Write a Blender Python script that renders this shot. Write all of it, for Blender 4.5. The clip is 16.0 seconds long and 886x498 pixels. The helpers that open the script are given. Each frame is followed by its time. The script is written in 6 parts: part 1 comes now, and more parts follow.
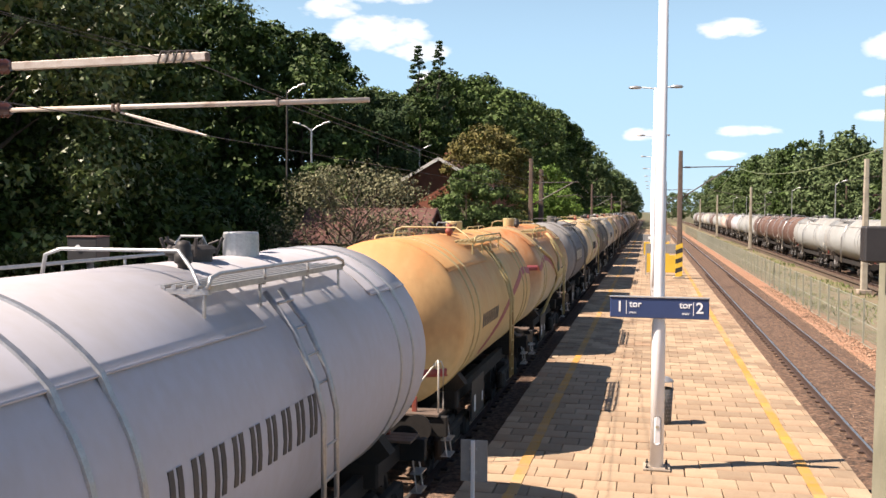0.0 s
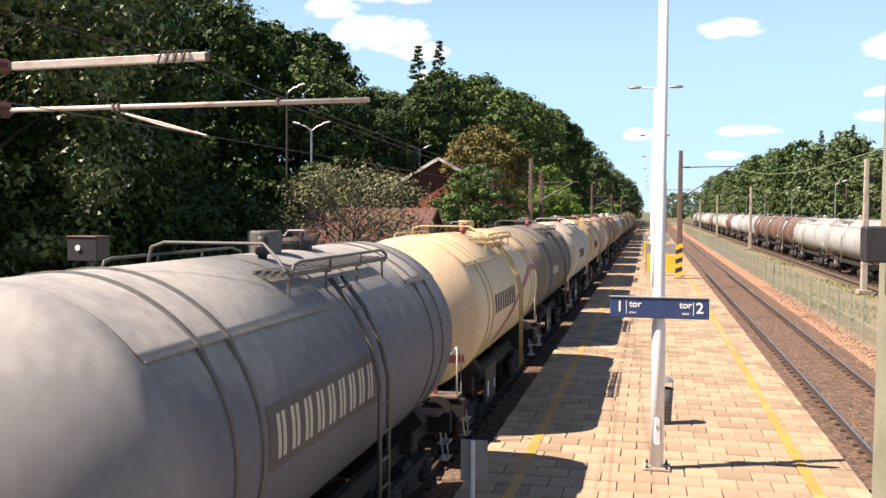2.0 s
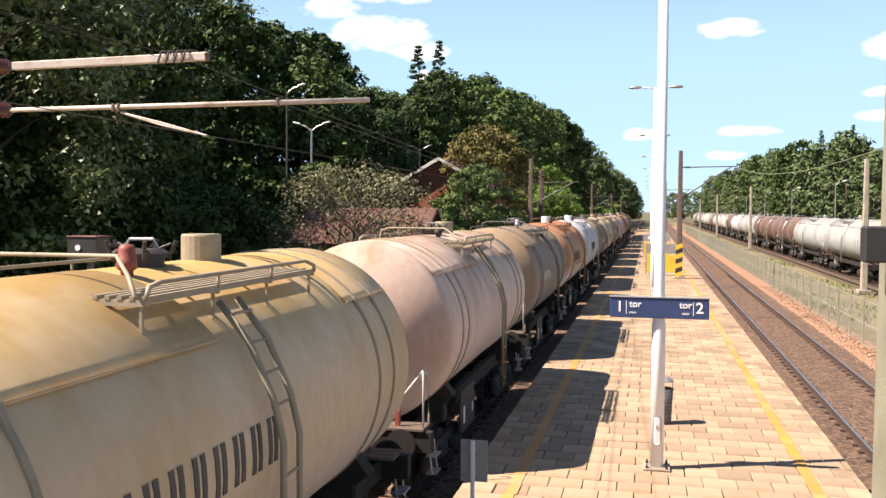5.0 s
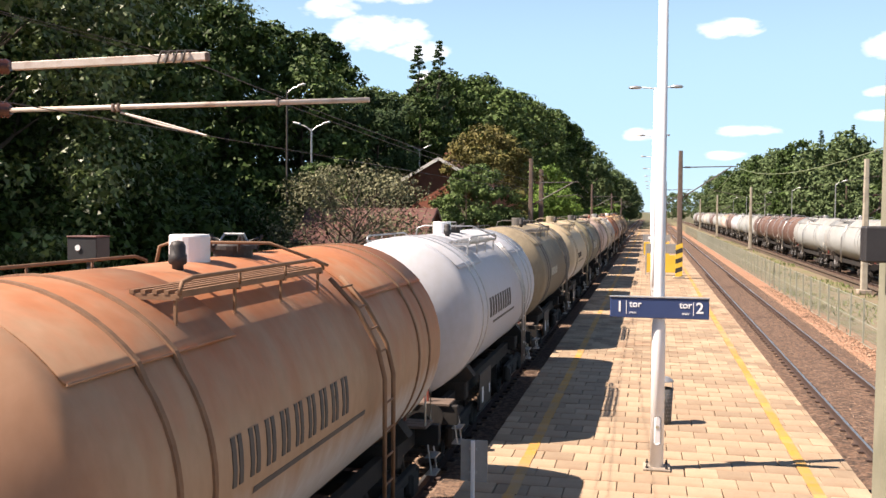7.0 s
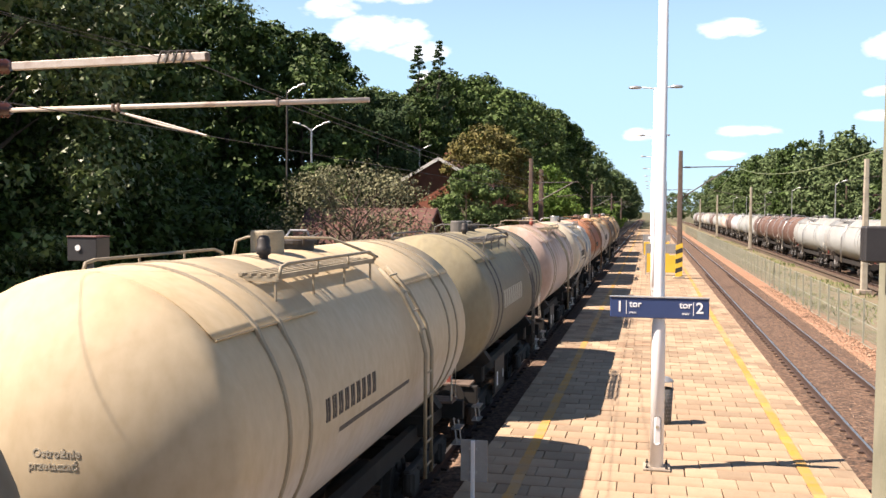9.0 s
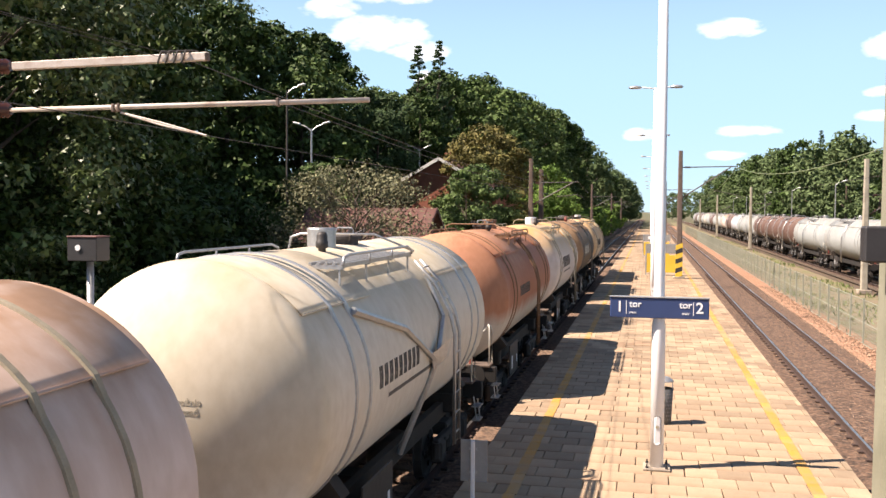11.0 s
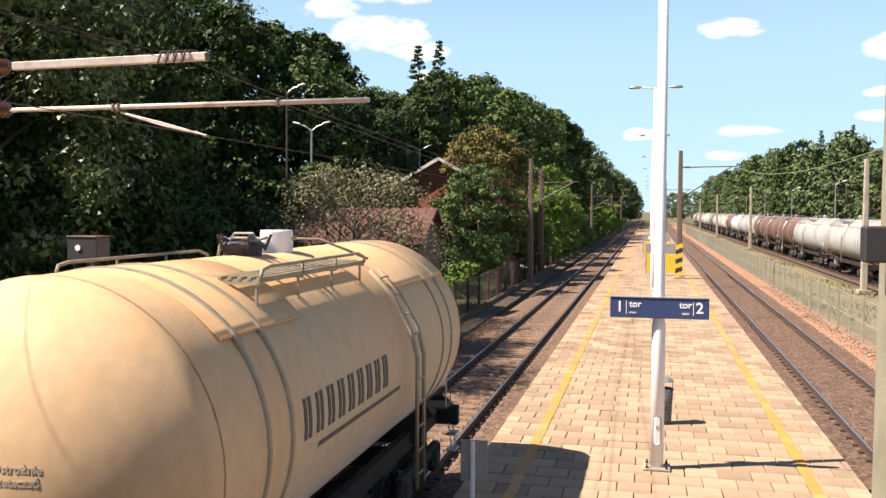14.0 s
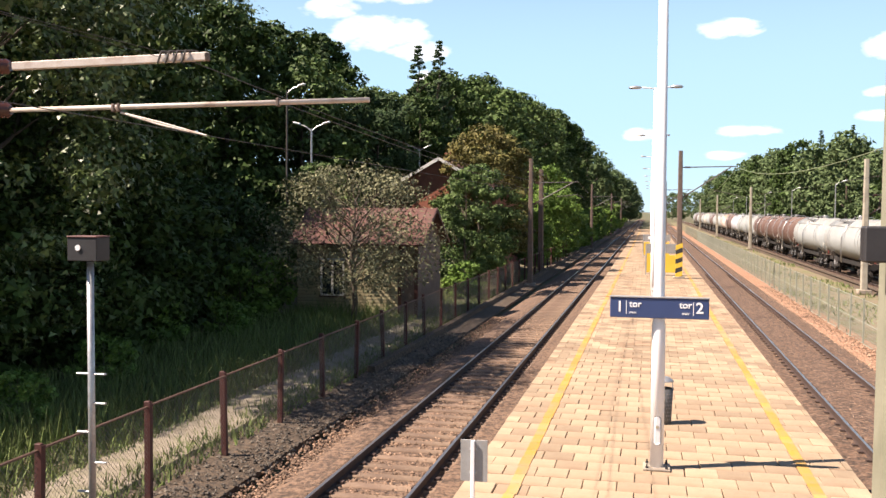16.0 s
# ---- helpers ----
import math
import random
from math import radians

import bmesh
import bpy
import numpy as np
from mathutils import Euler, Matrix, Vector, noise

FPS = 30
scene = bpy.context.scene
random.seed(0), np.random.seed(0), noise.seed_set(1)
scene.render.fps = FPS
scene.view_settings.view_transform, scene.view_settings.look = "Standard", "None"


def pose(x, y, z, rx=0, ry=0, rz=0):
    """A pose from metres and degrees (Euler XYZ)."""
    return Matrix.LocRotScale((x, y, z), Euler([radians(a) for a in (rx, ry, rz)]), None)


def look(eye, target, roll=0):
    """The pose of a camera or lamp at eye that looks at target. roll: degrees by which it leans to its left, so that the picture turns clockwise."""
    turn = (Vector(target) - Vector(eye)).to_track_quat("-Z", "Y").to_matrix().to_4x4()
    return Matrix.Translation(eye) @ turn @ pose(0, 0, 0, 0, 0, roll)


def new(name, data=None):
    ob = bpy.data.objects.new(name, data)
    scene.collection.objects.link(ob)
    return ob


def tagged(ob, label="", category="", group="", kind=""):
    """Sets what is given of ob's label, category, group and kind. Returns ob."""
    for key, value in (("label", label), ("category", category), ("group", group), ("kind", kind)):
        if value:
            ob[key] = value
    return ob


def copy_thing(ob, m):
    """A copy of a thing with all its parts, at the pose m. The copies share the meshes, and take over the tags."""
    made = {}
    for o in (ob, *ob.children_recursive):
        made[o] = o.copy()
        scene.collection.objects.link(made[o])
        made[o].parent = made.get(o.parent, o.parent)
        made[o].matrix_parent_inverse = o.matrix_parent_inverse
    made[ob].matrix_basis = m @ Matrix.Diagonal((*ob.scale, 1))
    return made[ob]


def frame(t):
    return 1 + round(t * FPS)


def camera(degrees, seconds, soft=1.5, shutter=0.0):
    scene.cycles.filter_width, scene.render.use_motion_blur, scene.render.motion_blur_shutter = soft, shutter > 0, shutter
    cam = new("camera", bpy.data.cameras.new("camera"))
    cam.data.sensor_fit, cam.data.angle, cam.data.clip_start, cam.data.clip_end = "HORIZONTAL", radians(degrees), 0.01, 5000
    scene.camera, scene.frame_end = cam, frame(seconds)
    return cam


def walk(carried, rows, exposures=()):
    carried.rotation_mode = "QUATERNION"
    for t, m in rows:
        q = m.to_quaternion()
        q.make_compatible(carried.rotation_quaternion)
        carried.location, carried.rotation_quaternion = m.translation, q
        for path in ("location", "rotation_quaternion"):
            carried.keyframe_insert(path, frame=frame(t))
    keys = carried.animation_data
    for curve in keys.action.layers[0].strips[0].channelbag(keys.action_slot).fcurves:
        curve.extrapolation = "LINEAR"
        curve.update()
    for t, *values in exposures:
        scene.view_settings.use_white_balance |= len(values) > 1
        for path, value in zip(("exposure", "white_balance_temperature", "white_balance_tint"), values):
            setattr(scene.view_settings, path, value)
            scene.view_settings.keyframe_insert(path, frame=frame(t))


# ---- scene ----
cam = camera(51.1, 16.0, soft=1.5)
EYE = (0.0, 0.0, 4.457)
AIM = (EYE[0] - math.sin(radians(12.572)) * math.cos(radians(2.415)),
       EYE[1] + math.cos(radians(12.572)) * math.cos(radians(2.415)),
       EYE[2] - math.sin(radians(2.415)))
CAMERA_POSE = look(EYE, AIM, 0.342)
walk(cam, [(0.0, CAMERA_POSE), (16.0, CAMERA_POSE)], exposures=[(t, 1.28 + e, 7000, 16) for t, e in ((0.0, -0.1), (0.6, -0.06), (2.0, 0.04), (3.5, 0.07), (7.0, 0.03), (8.5, 0.08), (12.0, 0.04), (14.0, 0.0), (15.0, 0.04), (16.0, 0.08))])

# ---- light ----
SUN_AZ, SUN_EL = math.atan2(-0.925, -0.38), radians(50.5)
SUN_DIR = Vector((math.sin(SUN_AZ) * math.cos(SUN_EL), math.cos(SUN_AZ) * math.cos(SUN_EL), math.sin(SUN_EL)))
sun_data = bpy.data.lights.new("sun", "SUN")
sun_data.energy, sun_data.angle, sun_data.color = 5.0, radians(0.53), (1.0, 0.91, 0.8)
sun = new("sun", sun_data)
sun.matrix_world = look((0, 0, 60), Vector((0, 0, 60)) - SUN_DIR)

world = bpy.data.worlds.new("sky")
scene.world = world
world.use_nodes = True


def build_world():
    nt = world.node_tree
    nt.nodes.clear()
    out = nt.nodes.new("ShaderNodeOutputWorld")
    bg = nt.nodes.new("ShaderNodeBackground")
    sky = nt.nodes.new("ShaderNodeTexSky")
    sky.sky_type, sky.sun_disc = "NISHITA", False
    sky.sun_elevation, sky.sun_rotation = SUN_EL, SUN_AZ
    sky.air_density, sky.dust_density, sky.ozone_density = 0.85, 0.0, 1.3
    bg.inputs["Strength"].default_value = 0.058
    tc = nt.nodes.new("ShaderNodeTexCoord")
    noise_tex = nt.nodes.new("ShaderNodeTexNoise")
    noise_tex.inputs["Scale"].default_value, noise_tex.inputs["Detail"].default_value = 44.0, 8.0
    stretch = nt.nodes.new("ShaderNodeMapping")
    stretch.inputs["Scale"].default_value = (1, 1, 2.2)
    nt.links.new(tc.outputs["Generated"], stretch.inputs["Vector"])
    nt.links.new(stretch.outputs["Vector"], noise_tex.inputs["Vector"])
    # small fair-weather clouds: azimuth from the track line, elevation, half width, half height (degrees)
    clouds = [(-16.8, 10.7, 3.6, 1.25), (-19.6, 12.0, 2.0, 0.8), (-16.0, 12.9, 3.8, 0.6), (-14.2, 9.6, 2.2, 0.7), (4.3, 10.6, 2.3, 0.65), (14.0, 9.2, 2.6, 1.2),
              (-0.6, 4.6, 1.4, 0.45), (12.4, 5.4, 1.3, 0.4), (4.2, 3.3, 1.5, 0.35), (-13.6, 8.0, 0.9, 0.6), (5.5, 4.7, 2.2, 0.4),
              (12.8, 6.7, 1.4, 0.35)]
    total = None
    for az, el, wa, we in clouds:
        a, e = radians(az), radians(el)
        centre = Vector((math.sin(a) * math.cos(e), math.cos(a) * math.cos(e), math.sin(e)))
        side = Vector((math.cos(a), -math.sin(a), 0))
        lift = side.cross(centre)
        lift = lift if lift.z > 0 else -lift
        terms = []
        for axis, half in ((side, wa), (lift, we)):
            dot = nt.nodes.new("ShaderNodeVectorMath")
            dot.operation = "DOT_PRODUCT"
            dot.inputs[1].default_value = axis
            nt.links.new(tc.outputs["Generated"], dot.inputs[0])
            ma = nt.nodes.new("ShaderNodeMath")
            ma.operation = "MULTIPLY_ADD"
            ma.inputs[1].default_value = 1 / math.radians(half)
            ma.inputs[2].default_value = -axis.dot(centre) / math.radians(half)
            nt.links.new(dot.outputs["Value"], ma.inputs[0])
            sq = nt.nodes.new("ShaderNodeMath")
            sq.operation = "POWER"
            sq.inputs[1].default_value = 2
            ab = nt.nodes.new("ShaderNodeMath")
            ab.operation = "ABSOLUTE"
            nt.links.new(ma.outputs[0], ab.inputs[0])
            nt.links.new(ab.outputs[0], sq.inputs[0])
            terms.append(sq)
        add = nt.nodes.new("ShaderNodeMath")
        add.operation = "ADD"
        nt.links.new(terms[0].outputs[0], add.inputs[0])
        nt.links.new(terms[1].outputs[0], add.inputs[1])
        one = nt.nodes.new("ShaderNodeMath")
        one.operation, one.use_clamp = "SUBTRACT", True
        one.inputs[0].default_value = 1.0
        nt.links.new(add.outputs[0], one.inputs[1])
        if total is None:
            total = one
        else:
            mx = nt.nodes.new("ShaderNodeMath")
            mx.operation = "MAXIMUM"
            nt.links.new(total.outputs[0], mx.inputs[0])
            nt.links.new(one.outputs[0], mx.inputs[1])
            total = mx
    def math_node(op, a, b, clamp=False):
        n = nt.nodes.new("ShaderNodeMath")
        n.operation, n.use_clamp = op, clamp
        for k, v in enumerate((a, b)):
            if isinstance(v, (int, float)):
                n.inputs[k].default_value = v
            else:
                nt.links.new(v, n.inputs[k])
        return n.outputs[0]

    body = total.outputs[0]
    ragged = math_node("ADD", body, math_node("MULTIPLY", math_node("SUBTRACT", noise_tex.outputs["Fac"], 0.5), 2.3))
    dense = math_node("MULTIPLY", math_node("SUBTRACT", ragged, 0.12), 1.0, True)
    cover = math_node("MULTIPLY", math_node("MINIMUM", dense, math_node("MULTIPLY", body, 1.6)), 0.92, True)
    # pale summer haze, thinning out with height
    up = nt.nodes.new("ShaderNodeSeparateXYZ")
    nt.links.new(tc.outputs["Generated"], up.inputs[0])
    thin = nt.nodes.new("ShaderNodeMapRange")
    thin.interpolation_type = "SMOOTHSTEP"
    thin.inputs["From Min"].default_value, thin.inputs["From Max"].default_value = 0.12, 0.42
    thin.inputs["To Min"].default_value, thin.inputs["To Max"].default_value = 0.8, 0.0
    nt.links.new(up.outputs["Z"], thin.inputs["Value"])
    haze = nt.nodes.new("ShaderNodeMixRGB")
    nt.links.new(thin.outputs[0], haze.inputs["Fac"])
    nt.links.new(sky.outputs["Color"], haze.inputs["Color1"])
    haze.inputs["Color2"].default_value = (4.0, 6.7, 9.0, 1)
    mix = nt.nodes.new("ShaderNodeMixRGB")
    nt.links.new(cover, mix.inputs["Fac"])
    nt.links.new(haze.outputs["Color"], mix.inputs["Color1"])
    mix.inputs["Color2"].default_value = (11.4, 11.3, 11.2, 1)
    nt.links.new(mix.outputs["Color"], bg.inputs["Color"])
    nt.links.new(bg.outputs[0], out.inputs["Surface"])


build_world()


# ---- materials ----
def material(name, c1, c2=None, rough=0.7, metal=0.0, scale=6.0, fine=60.0, bump=0.15, contrast=0.5, island=0.0, spec=0.5,
             dirt=None, dirt_scale=1.2, dirt_amount=0.45, stretch=(1, 1, 1), per_object=0.0, bump_dist=0.01):
    """A surface in two colours, mixed by coarse and fine noise, with stains of a third colour and fine relief."""
    m = bpy.data.materials.new(name)
    m.use_nodes = True
    nt = m.node_tree
    b = nt.nodes["Principled BSDF"]
    c2 = c2 or tuple(v * 0.72 for v in c1)
    tc = nt.nodes.new("ShaderNodeTexCoord")
    mp = nt.nodes.new("ShaderNodeMapping")
    mp.inputs["Scale"].default_value = stretch
    nt.links.new(tc.outputs["Object"], mp.inputs["Vector"])
    n1 = nt.nodes.new("ShaderNodeTexNoise")
    n1.inputs["Scale"].default_value, n1.inputs["Detail"].default_value = scale, 5
    n2 = nt.nodes.new("ShaderNodeTexNoise")
    n2.inputs["Scale"].default_value, n2.inputs["Detail"].default_value = fine, 3
    for n in (n1, n2):
        nt.links.new(mp.outputs["Vector"], n.inputs["Vector"])
    blend = nt.nodes.new("ShaderNodeMath")
    blend.operation = "MULTIPLY_ADD"
    blend.inputs[1].default_value = 0.4
    nt.links.new(n2.outputs["Fac"], blend.inputs[0])
    half = nt.nodes.new("ShaderNodeMath")
    half.operation = "MULTIPLY"
    half.inputs[1].default_value = 0.6
    nt.links.new(n1.outputs["Fac"], half.inputs[0])
    nt.links.new(half.outputs[0], blend.inputs[2])
    ramp = nt.nodes.new("ShaderNodeValToRGB")
    ramp.color_ramp.elements[0].position, ramp.color_ramp.elements[1].position = 0.5 - 0.28 * (1.1 - contrast), 0.5 + 0.28 * (1.1 - contrast)
    ramp.color_ramp.elements[0].color, ramp.color_ramp.elements[1].color = (*c2, 1), (*c1, 1)
    nt.links.new(blend.outputs[0], ramp.inputs["Fac"])
    colour = ramp.outputs["Color"]
    if dirt:
        n3 = nt.nodes.new("ShaderNodeTexNoise")
        n3.inputs["Scale"].default_value, n3.inputs["Detail"].default_value = dirt_scale, 6
        nt.links.new(mp.outputs["Vector"], n3.inputs["Vector"])
        r3 = nt.nodes.new("ShaderNodeValToRGB")
        r3.color_ramp.elements[0].position, r3.color_ramp.elements[1].position = 0.62 - 0.3 * dirt_amount, 0.8 - 0.2 * dirt_amount
        nt.links.new(n3.outputs["Fac"], r3.inputs["Fac"])
        mx = nt.nodes.new("ShaderNodeMixRGB")
        nt.links.new(r3.outputs["Color"], mx.inputs["Fac"])
        nt.links.new(colour, mx.inputs["Color1"])
        mx.inputs["Color2"].default_value = (*dirt, 1)
        colour = mx.outputs["Color"]
    for source, amount in (("island", island), ("object", per_object)):
        if amount:
            if source == "island":
                geo = nt.nodes.new("ShaderNodeNewGeometry")
                rnd = geo.outputs["Random Per Island"]
            else:
                rnd = nt.nodes.new("ShaderNodeObjectInfo").outputs["Random"]
            mr = nt.nodes.new("ShaderNodeMapRange")
            mr.inputs["To Min"].default_value, mr.inputs["To Max"].default_value = 1 - amount, 1 + amount
            nt.links.new(rnd, mr.inputs["Value"])
            hs = nt.nodes.new("ShaderNodeHueSaturation")
            nt.links.new(colour, hs.inputs["Color"])
            nt.links.new(mr.outputs[0], hs.inputs["Value"])
            colour = hs.outputs["Color"]
    nt.links.new(colour, b.inputs["Base Color"])
    b.inputs["Roughness"].default_value, b.inputs["Metallic"].default_value = rough, metal
    b.inputs["Specular IOR Level"].default_value = spec
    if bump:
        bp = nt.nodes.new("ShaderNodeBump")
        bp.inputs["Strength"].default_value, bp.inputs["Distance"].default_value = bump, bump_dist
        nt.links.new(blend.outputs[0], bp.inputs["Height"])
        nt.links.new(bp.outputs["Normal"], b.inputs["Normal"])
    return m


def tank_paint(name, clean, stain, low, amount=0.5, low_z=1.9, low_soft=0.5, streak=0.5, seed=0.0, grime=0.86, crest=0.36):
    """Weathered tank paint: a clean coat, product and rust stains that run down from the top, a top painted sunlit over
    shaded sides, and a paler or darker lower belly.
    """
    m = bpy.data.materials.new(name)
    m.use_nodes = True
    nt = m.node_tree
    b = nt.nodes["Principled BSDF"]
    tc = nt.nodes.new("ShaderNodeTexCoord")
    sep = nt.nodes.new("ShaderNodeSeparateXYZ")
    nt.links.new(tc.outputs["Object"], sep.inputs[0])

    def noise_of(scale, vec_scale, detail=5):
        mp = nt.nodes.new("ShaderNodeMapping")
        mp.inputs["Scale"].default_value = vec_scale
        mp.inputs["Location"].default_value = (seed, seed * 1.7, seed * 0.3)
        nt.links.new(tc.outputs["Object"], mp.inputs["Vector"])
        n = nt.nodes.new("ShaderNodeTexNoise")
        n.inputs["Scale"].default_value, n.inputs["Detail"].default_value = scale, detail
        nt.links.new(mp.outputs["Vector"], n.inputs["Vector"])
        return n.outputs["Fac"]

    def math_node(op, a, bb, clamp=False):
        n = nt.nodes.new("ShaderNodeMath")
        n.operation, n.use_clamp = op, clamp
        for k, v in enumerate((a, bb)):
            if isinstance(v, (int, float)):
                n.inputs[k].default_value = v
            else:
                nt.links.new(v, n.inputs[k])
        return n.outputs[0]

    big, run, grain = noise_of(0.45, (1, 0.7, 1)), noise_of(2.0, (1.6, 1.6, 0.1)), noise_of(9.0, (1, 1, 0.6), 8)
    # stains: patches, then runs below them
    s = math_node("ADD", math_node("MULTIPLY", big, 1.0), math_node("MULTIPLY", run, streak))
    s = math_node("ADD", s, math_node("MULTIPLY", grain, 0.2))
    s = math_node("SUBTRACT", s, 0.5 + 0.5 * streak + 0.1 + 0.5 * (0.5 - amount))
    # sunlit top and shaded sides painted in: the stain colour fades with falling height
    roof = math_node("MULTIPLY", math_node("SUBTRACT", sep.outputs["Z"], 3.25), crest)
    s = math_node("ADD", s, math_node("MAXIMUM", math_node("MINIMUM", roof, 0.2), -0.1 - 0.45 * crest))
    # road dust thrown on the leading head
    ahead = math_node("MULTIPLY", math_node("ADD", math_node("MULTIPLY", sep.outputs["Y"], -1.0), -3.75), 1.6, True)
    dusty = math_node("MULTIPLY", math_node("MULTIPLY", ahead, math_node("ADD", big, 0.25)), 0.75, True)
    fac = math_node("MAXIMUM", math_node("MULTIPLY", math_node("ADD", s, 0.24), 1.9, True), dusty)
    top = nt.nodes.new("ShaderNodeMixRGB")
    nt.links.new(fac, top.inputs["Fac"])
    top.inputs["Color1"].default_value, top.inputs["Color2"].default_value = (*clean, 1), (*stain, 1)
    # belly: height with a wandering edge
    h = math_node("ADD", sep.outputs["Z"], math_node("MULTIPLY", math_node("SUBTRACT", run, 0.5), 0.5))
    belly = math_node("DIVIDE", math_node("SUBTRACT", low_z + low_soft / 2, h), low_soft, True)
    mix = nt.nodes.new("ShaderNodeMixRGB")
    nt.links.new(belly, mix.inputs["Fac"])
    nt.links.new(top.outputs[0], mix.inputs["Color1"])
    mix.inputs["Color2"].default_value = (*low, 1)
    # dust and fine grain
    dust = nt.nodes.new("ShaderNodeMixRGB")
    dust.blend_type = "MULTIPLY"
    dust.inputs["Fac"].default_value = 1.0
    rampn = nt.nodes.new("ShaderNodeValToRGB")
    rampn.color_ramp.elements[0].position, rampn.color_ramp.elements[1].position = 0.3, 0.7
    rampn.color_ramp.elements[0].color, rampn.color_ramp.elements[1].color = (grime + 0.02, grime, grime - 0.03, 1), (1, 1, 1, 1)
    nt.links.new(grain, rampn.inputs["Fac"])
    nt.links.new(mix.outputs[0], dust.inputs["Color1"])
    nt.links.new(rampn.outputs["Color"], dust.inputs["Color2"])
    nt.links.new(dust.outputs[0], b.inputs["Base Color"])
    b.inputs["Roughness"].default_value = 0.62
    b.inputs["Specular IOR Level"].default_value = 0.15
    bp = nt.nodes.new("ShaderNodeBump")
    bp.inputs["Strength"].default_value, bp.inputs["Distance"].default_value = 0.06, 0.02
    nt.links.new(math_node("ADD", big, math_node("MULTIPLY", grain, 0.15)), bp.inputs["Height"])
    nt.links.new(bp.outputs["Normal"], b.inputs["Normal"])
    return m


M = {}
M["slab"] = material("slab_concrete", (0.42, 0.31, 0.205), (0.325, 0.235, 0.155), rough=0.9, scale=3, fine=45, contrast=0.55, bump=0.3, per_object=0.2,
                     island=0.26, dirt=(0.29, 0.185, 0.115), dirt_scale=1.1, dirt_amount=0.5)
M["joint"] = material("sandy_joint", (0.24, 0.18, 0.13), rough=1.0, scale=20)
M["yellow"] = material("yellow_line_paint", (0.52, 0.25, 0.03), (0.42, 0.24, 0.075), rough=0.7, scale=4, fine=30, contrast=0.7, per_object=0.1, island=0.15, dirt=(0.36, 0.25, 0.15), dirt_scale=1.3, dirt_amount=0.48)
M["kerb"] = material("kerb_concrete", (0.42, 0.35, 0.27), (0.3, 0.25, 0.2), rough=0.95, scale=5, dirt=(0.15, 0.12, 0.1), dirt_amount=0.4)
M["ballast"] = material("ballast", (0.17, 0.098, 0.062), (0.035, 0.023, 0.017), rough=0.95, scale=9, fine=24, contrast=0.75, bump=1.0, bump_dist=0.06,
                        dirt=(0.3, 0.2, 0.14), dirt_scale=11, dirt_amount=0.25)
M["ballast_red"] = material("reddish_ballast", (0.44, 0.235, 0.14), (0.2, 0.105, 0.065), rough=0.95, scale=7, fine=22, contrast=0.75, bump=1.0, bump_dist=0.06,
                            dirt=(0.36, 0.24, 0.17), dirt_scale=11, dirt_amount=0.25)
M["stone"] = material("ballast_stone", (0.38, 0.245, 0.165), (0.17, 0.1, 0.068), rough=0.9, scale=14, island=0.6, bump=0.3)
M["ballast_near"] = material("brown_ballast", (0.2, 0.122, 0.08), (0.05, 0.032, 0.023), rough=0.95, scale=9, fine=24, contrast=0.75, bump=1.0, bump_dist=0.06,
                             dirt=(0.24, 0.16, 0.11), dirt_scale=11, dirt_amount=0.22)
M["stone_near"] = material("brown_ballast_stone", (0.3, 0.19, 0.125), (0.1, 0.062, 0.042), rough=0.9, scale=14, island=0.6, bump=0.3)
M["stone_dark"] = material("dark_gravel_stone", (0.17, 0.14, 0.11), (0.07, 0.057, 0.045), rough=0.9, scale=14, island=0.55, bump=0.3)
M["dark_ballast"] = material("oily_ballast", (0.13, 0.09, 0.06), (0.04, 0.03, 0.022), rough=0.95, scale=10, fine=34, contrast=0.7, bump=0.9, bump_dist=0.05)
M["earth"] = material("earth", (0.16, 0.12, 0.075), (0.075, 0.075, 0.035), rough=1.0, scale=0.4, fine=9, contrast=0.6, bump=0.6, bump_dist=0.05,
                      dirt=(0.05, 0.075, 0.02), dirt_scale=0.25, dirt_amount=0.6)
M["path"] = material("sandy_path", (0.3, 0.25, 0.195), (0.15, 0.125, 0.085), rough=1.0, scale=2, fine=30, bump=0.5, dirt=(0.16, 0.15, 0.08), dirt_scale=1.5, dirt_amount=0.4)
M["sleeper"] = material("concrete_sleeper", (0.25, 0.17, 0.115), (0.15, 0.1, 0.07), rough=0.95, scale=6, per_object=0.15, island=0.15, dirt=(0.1, 0.06, 0.045), dirt_amount=0.4)
M["rail_head"] = material("polished_rail_steel", (0.5, 0.48, 0.47), (0.36, 0.34, 0.33), rough=0.32, metal=0.9, scale=8, bump=0.03)
M["rail_rust"] = material("rusty_rail_steel", (0.085, 0.05, 0.038), (0.045, 0.03, 0.026), rough=0.85, metal=0.2, scale=8)
M["white_paint"] = material("white_pole_paint", (0.8, 0.79, 0.8), (0.73, 0.72, 0.73), rough=0.4, scale=3, bump=0.03)
M["navy"] = material("navy_sign", (0.035, 0.06, 0.16), (0.03, 0.052, 0.14), rough=0.4, scale=4, bump=0.02)
M["white"] = material("white_lettering", (0.85, 0.85, 0.86), (0.8, 0.8, 0.82), rough=0.5, bump=0)
M["galv"] = material("galvanised_steel", (0.5, 0.5, 0.5), (0.36, 0.36, 0.37), rough=0.45, metal=0.7, scale=14, bump=0.05)
M["grey_plate"] = material("grey_plate", (0.34, 0.335, 0.33), (0.26, 0.255, 0.25), rough=0.55, metal=0.2, scale=4)
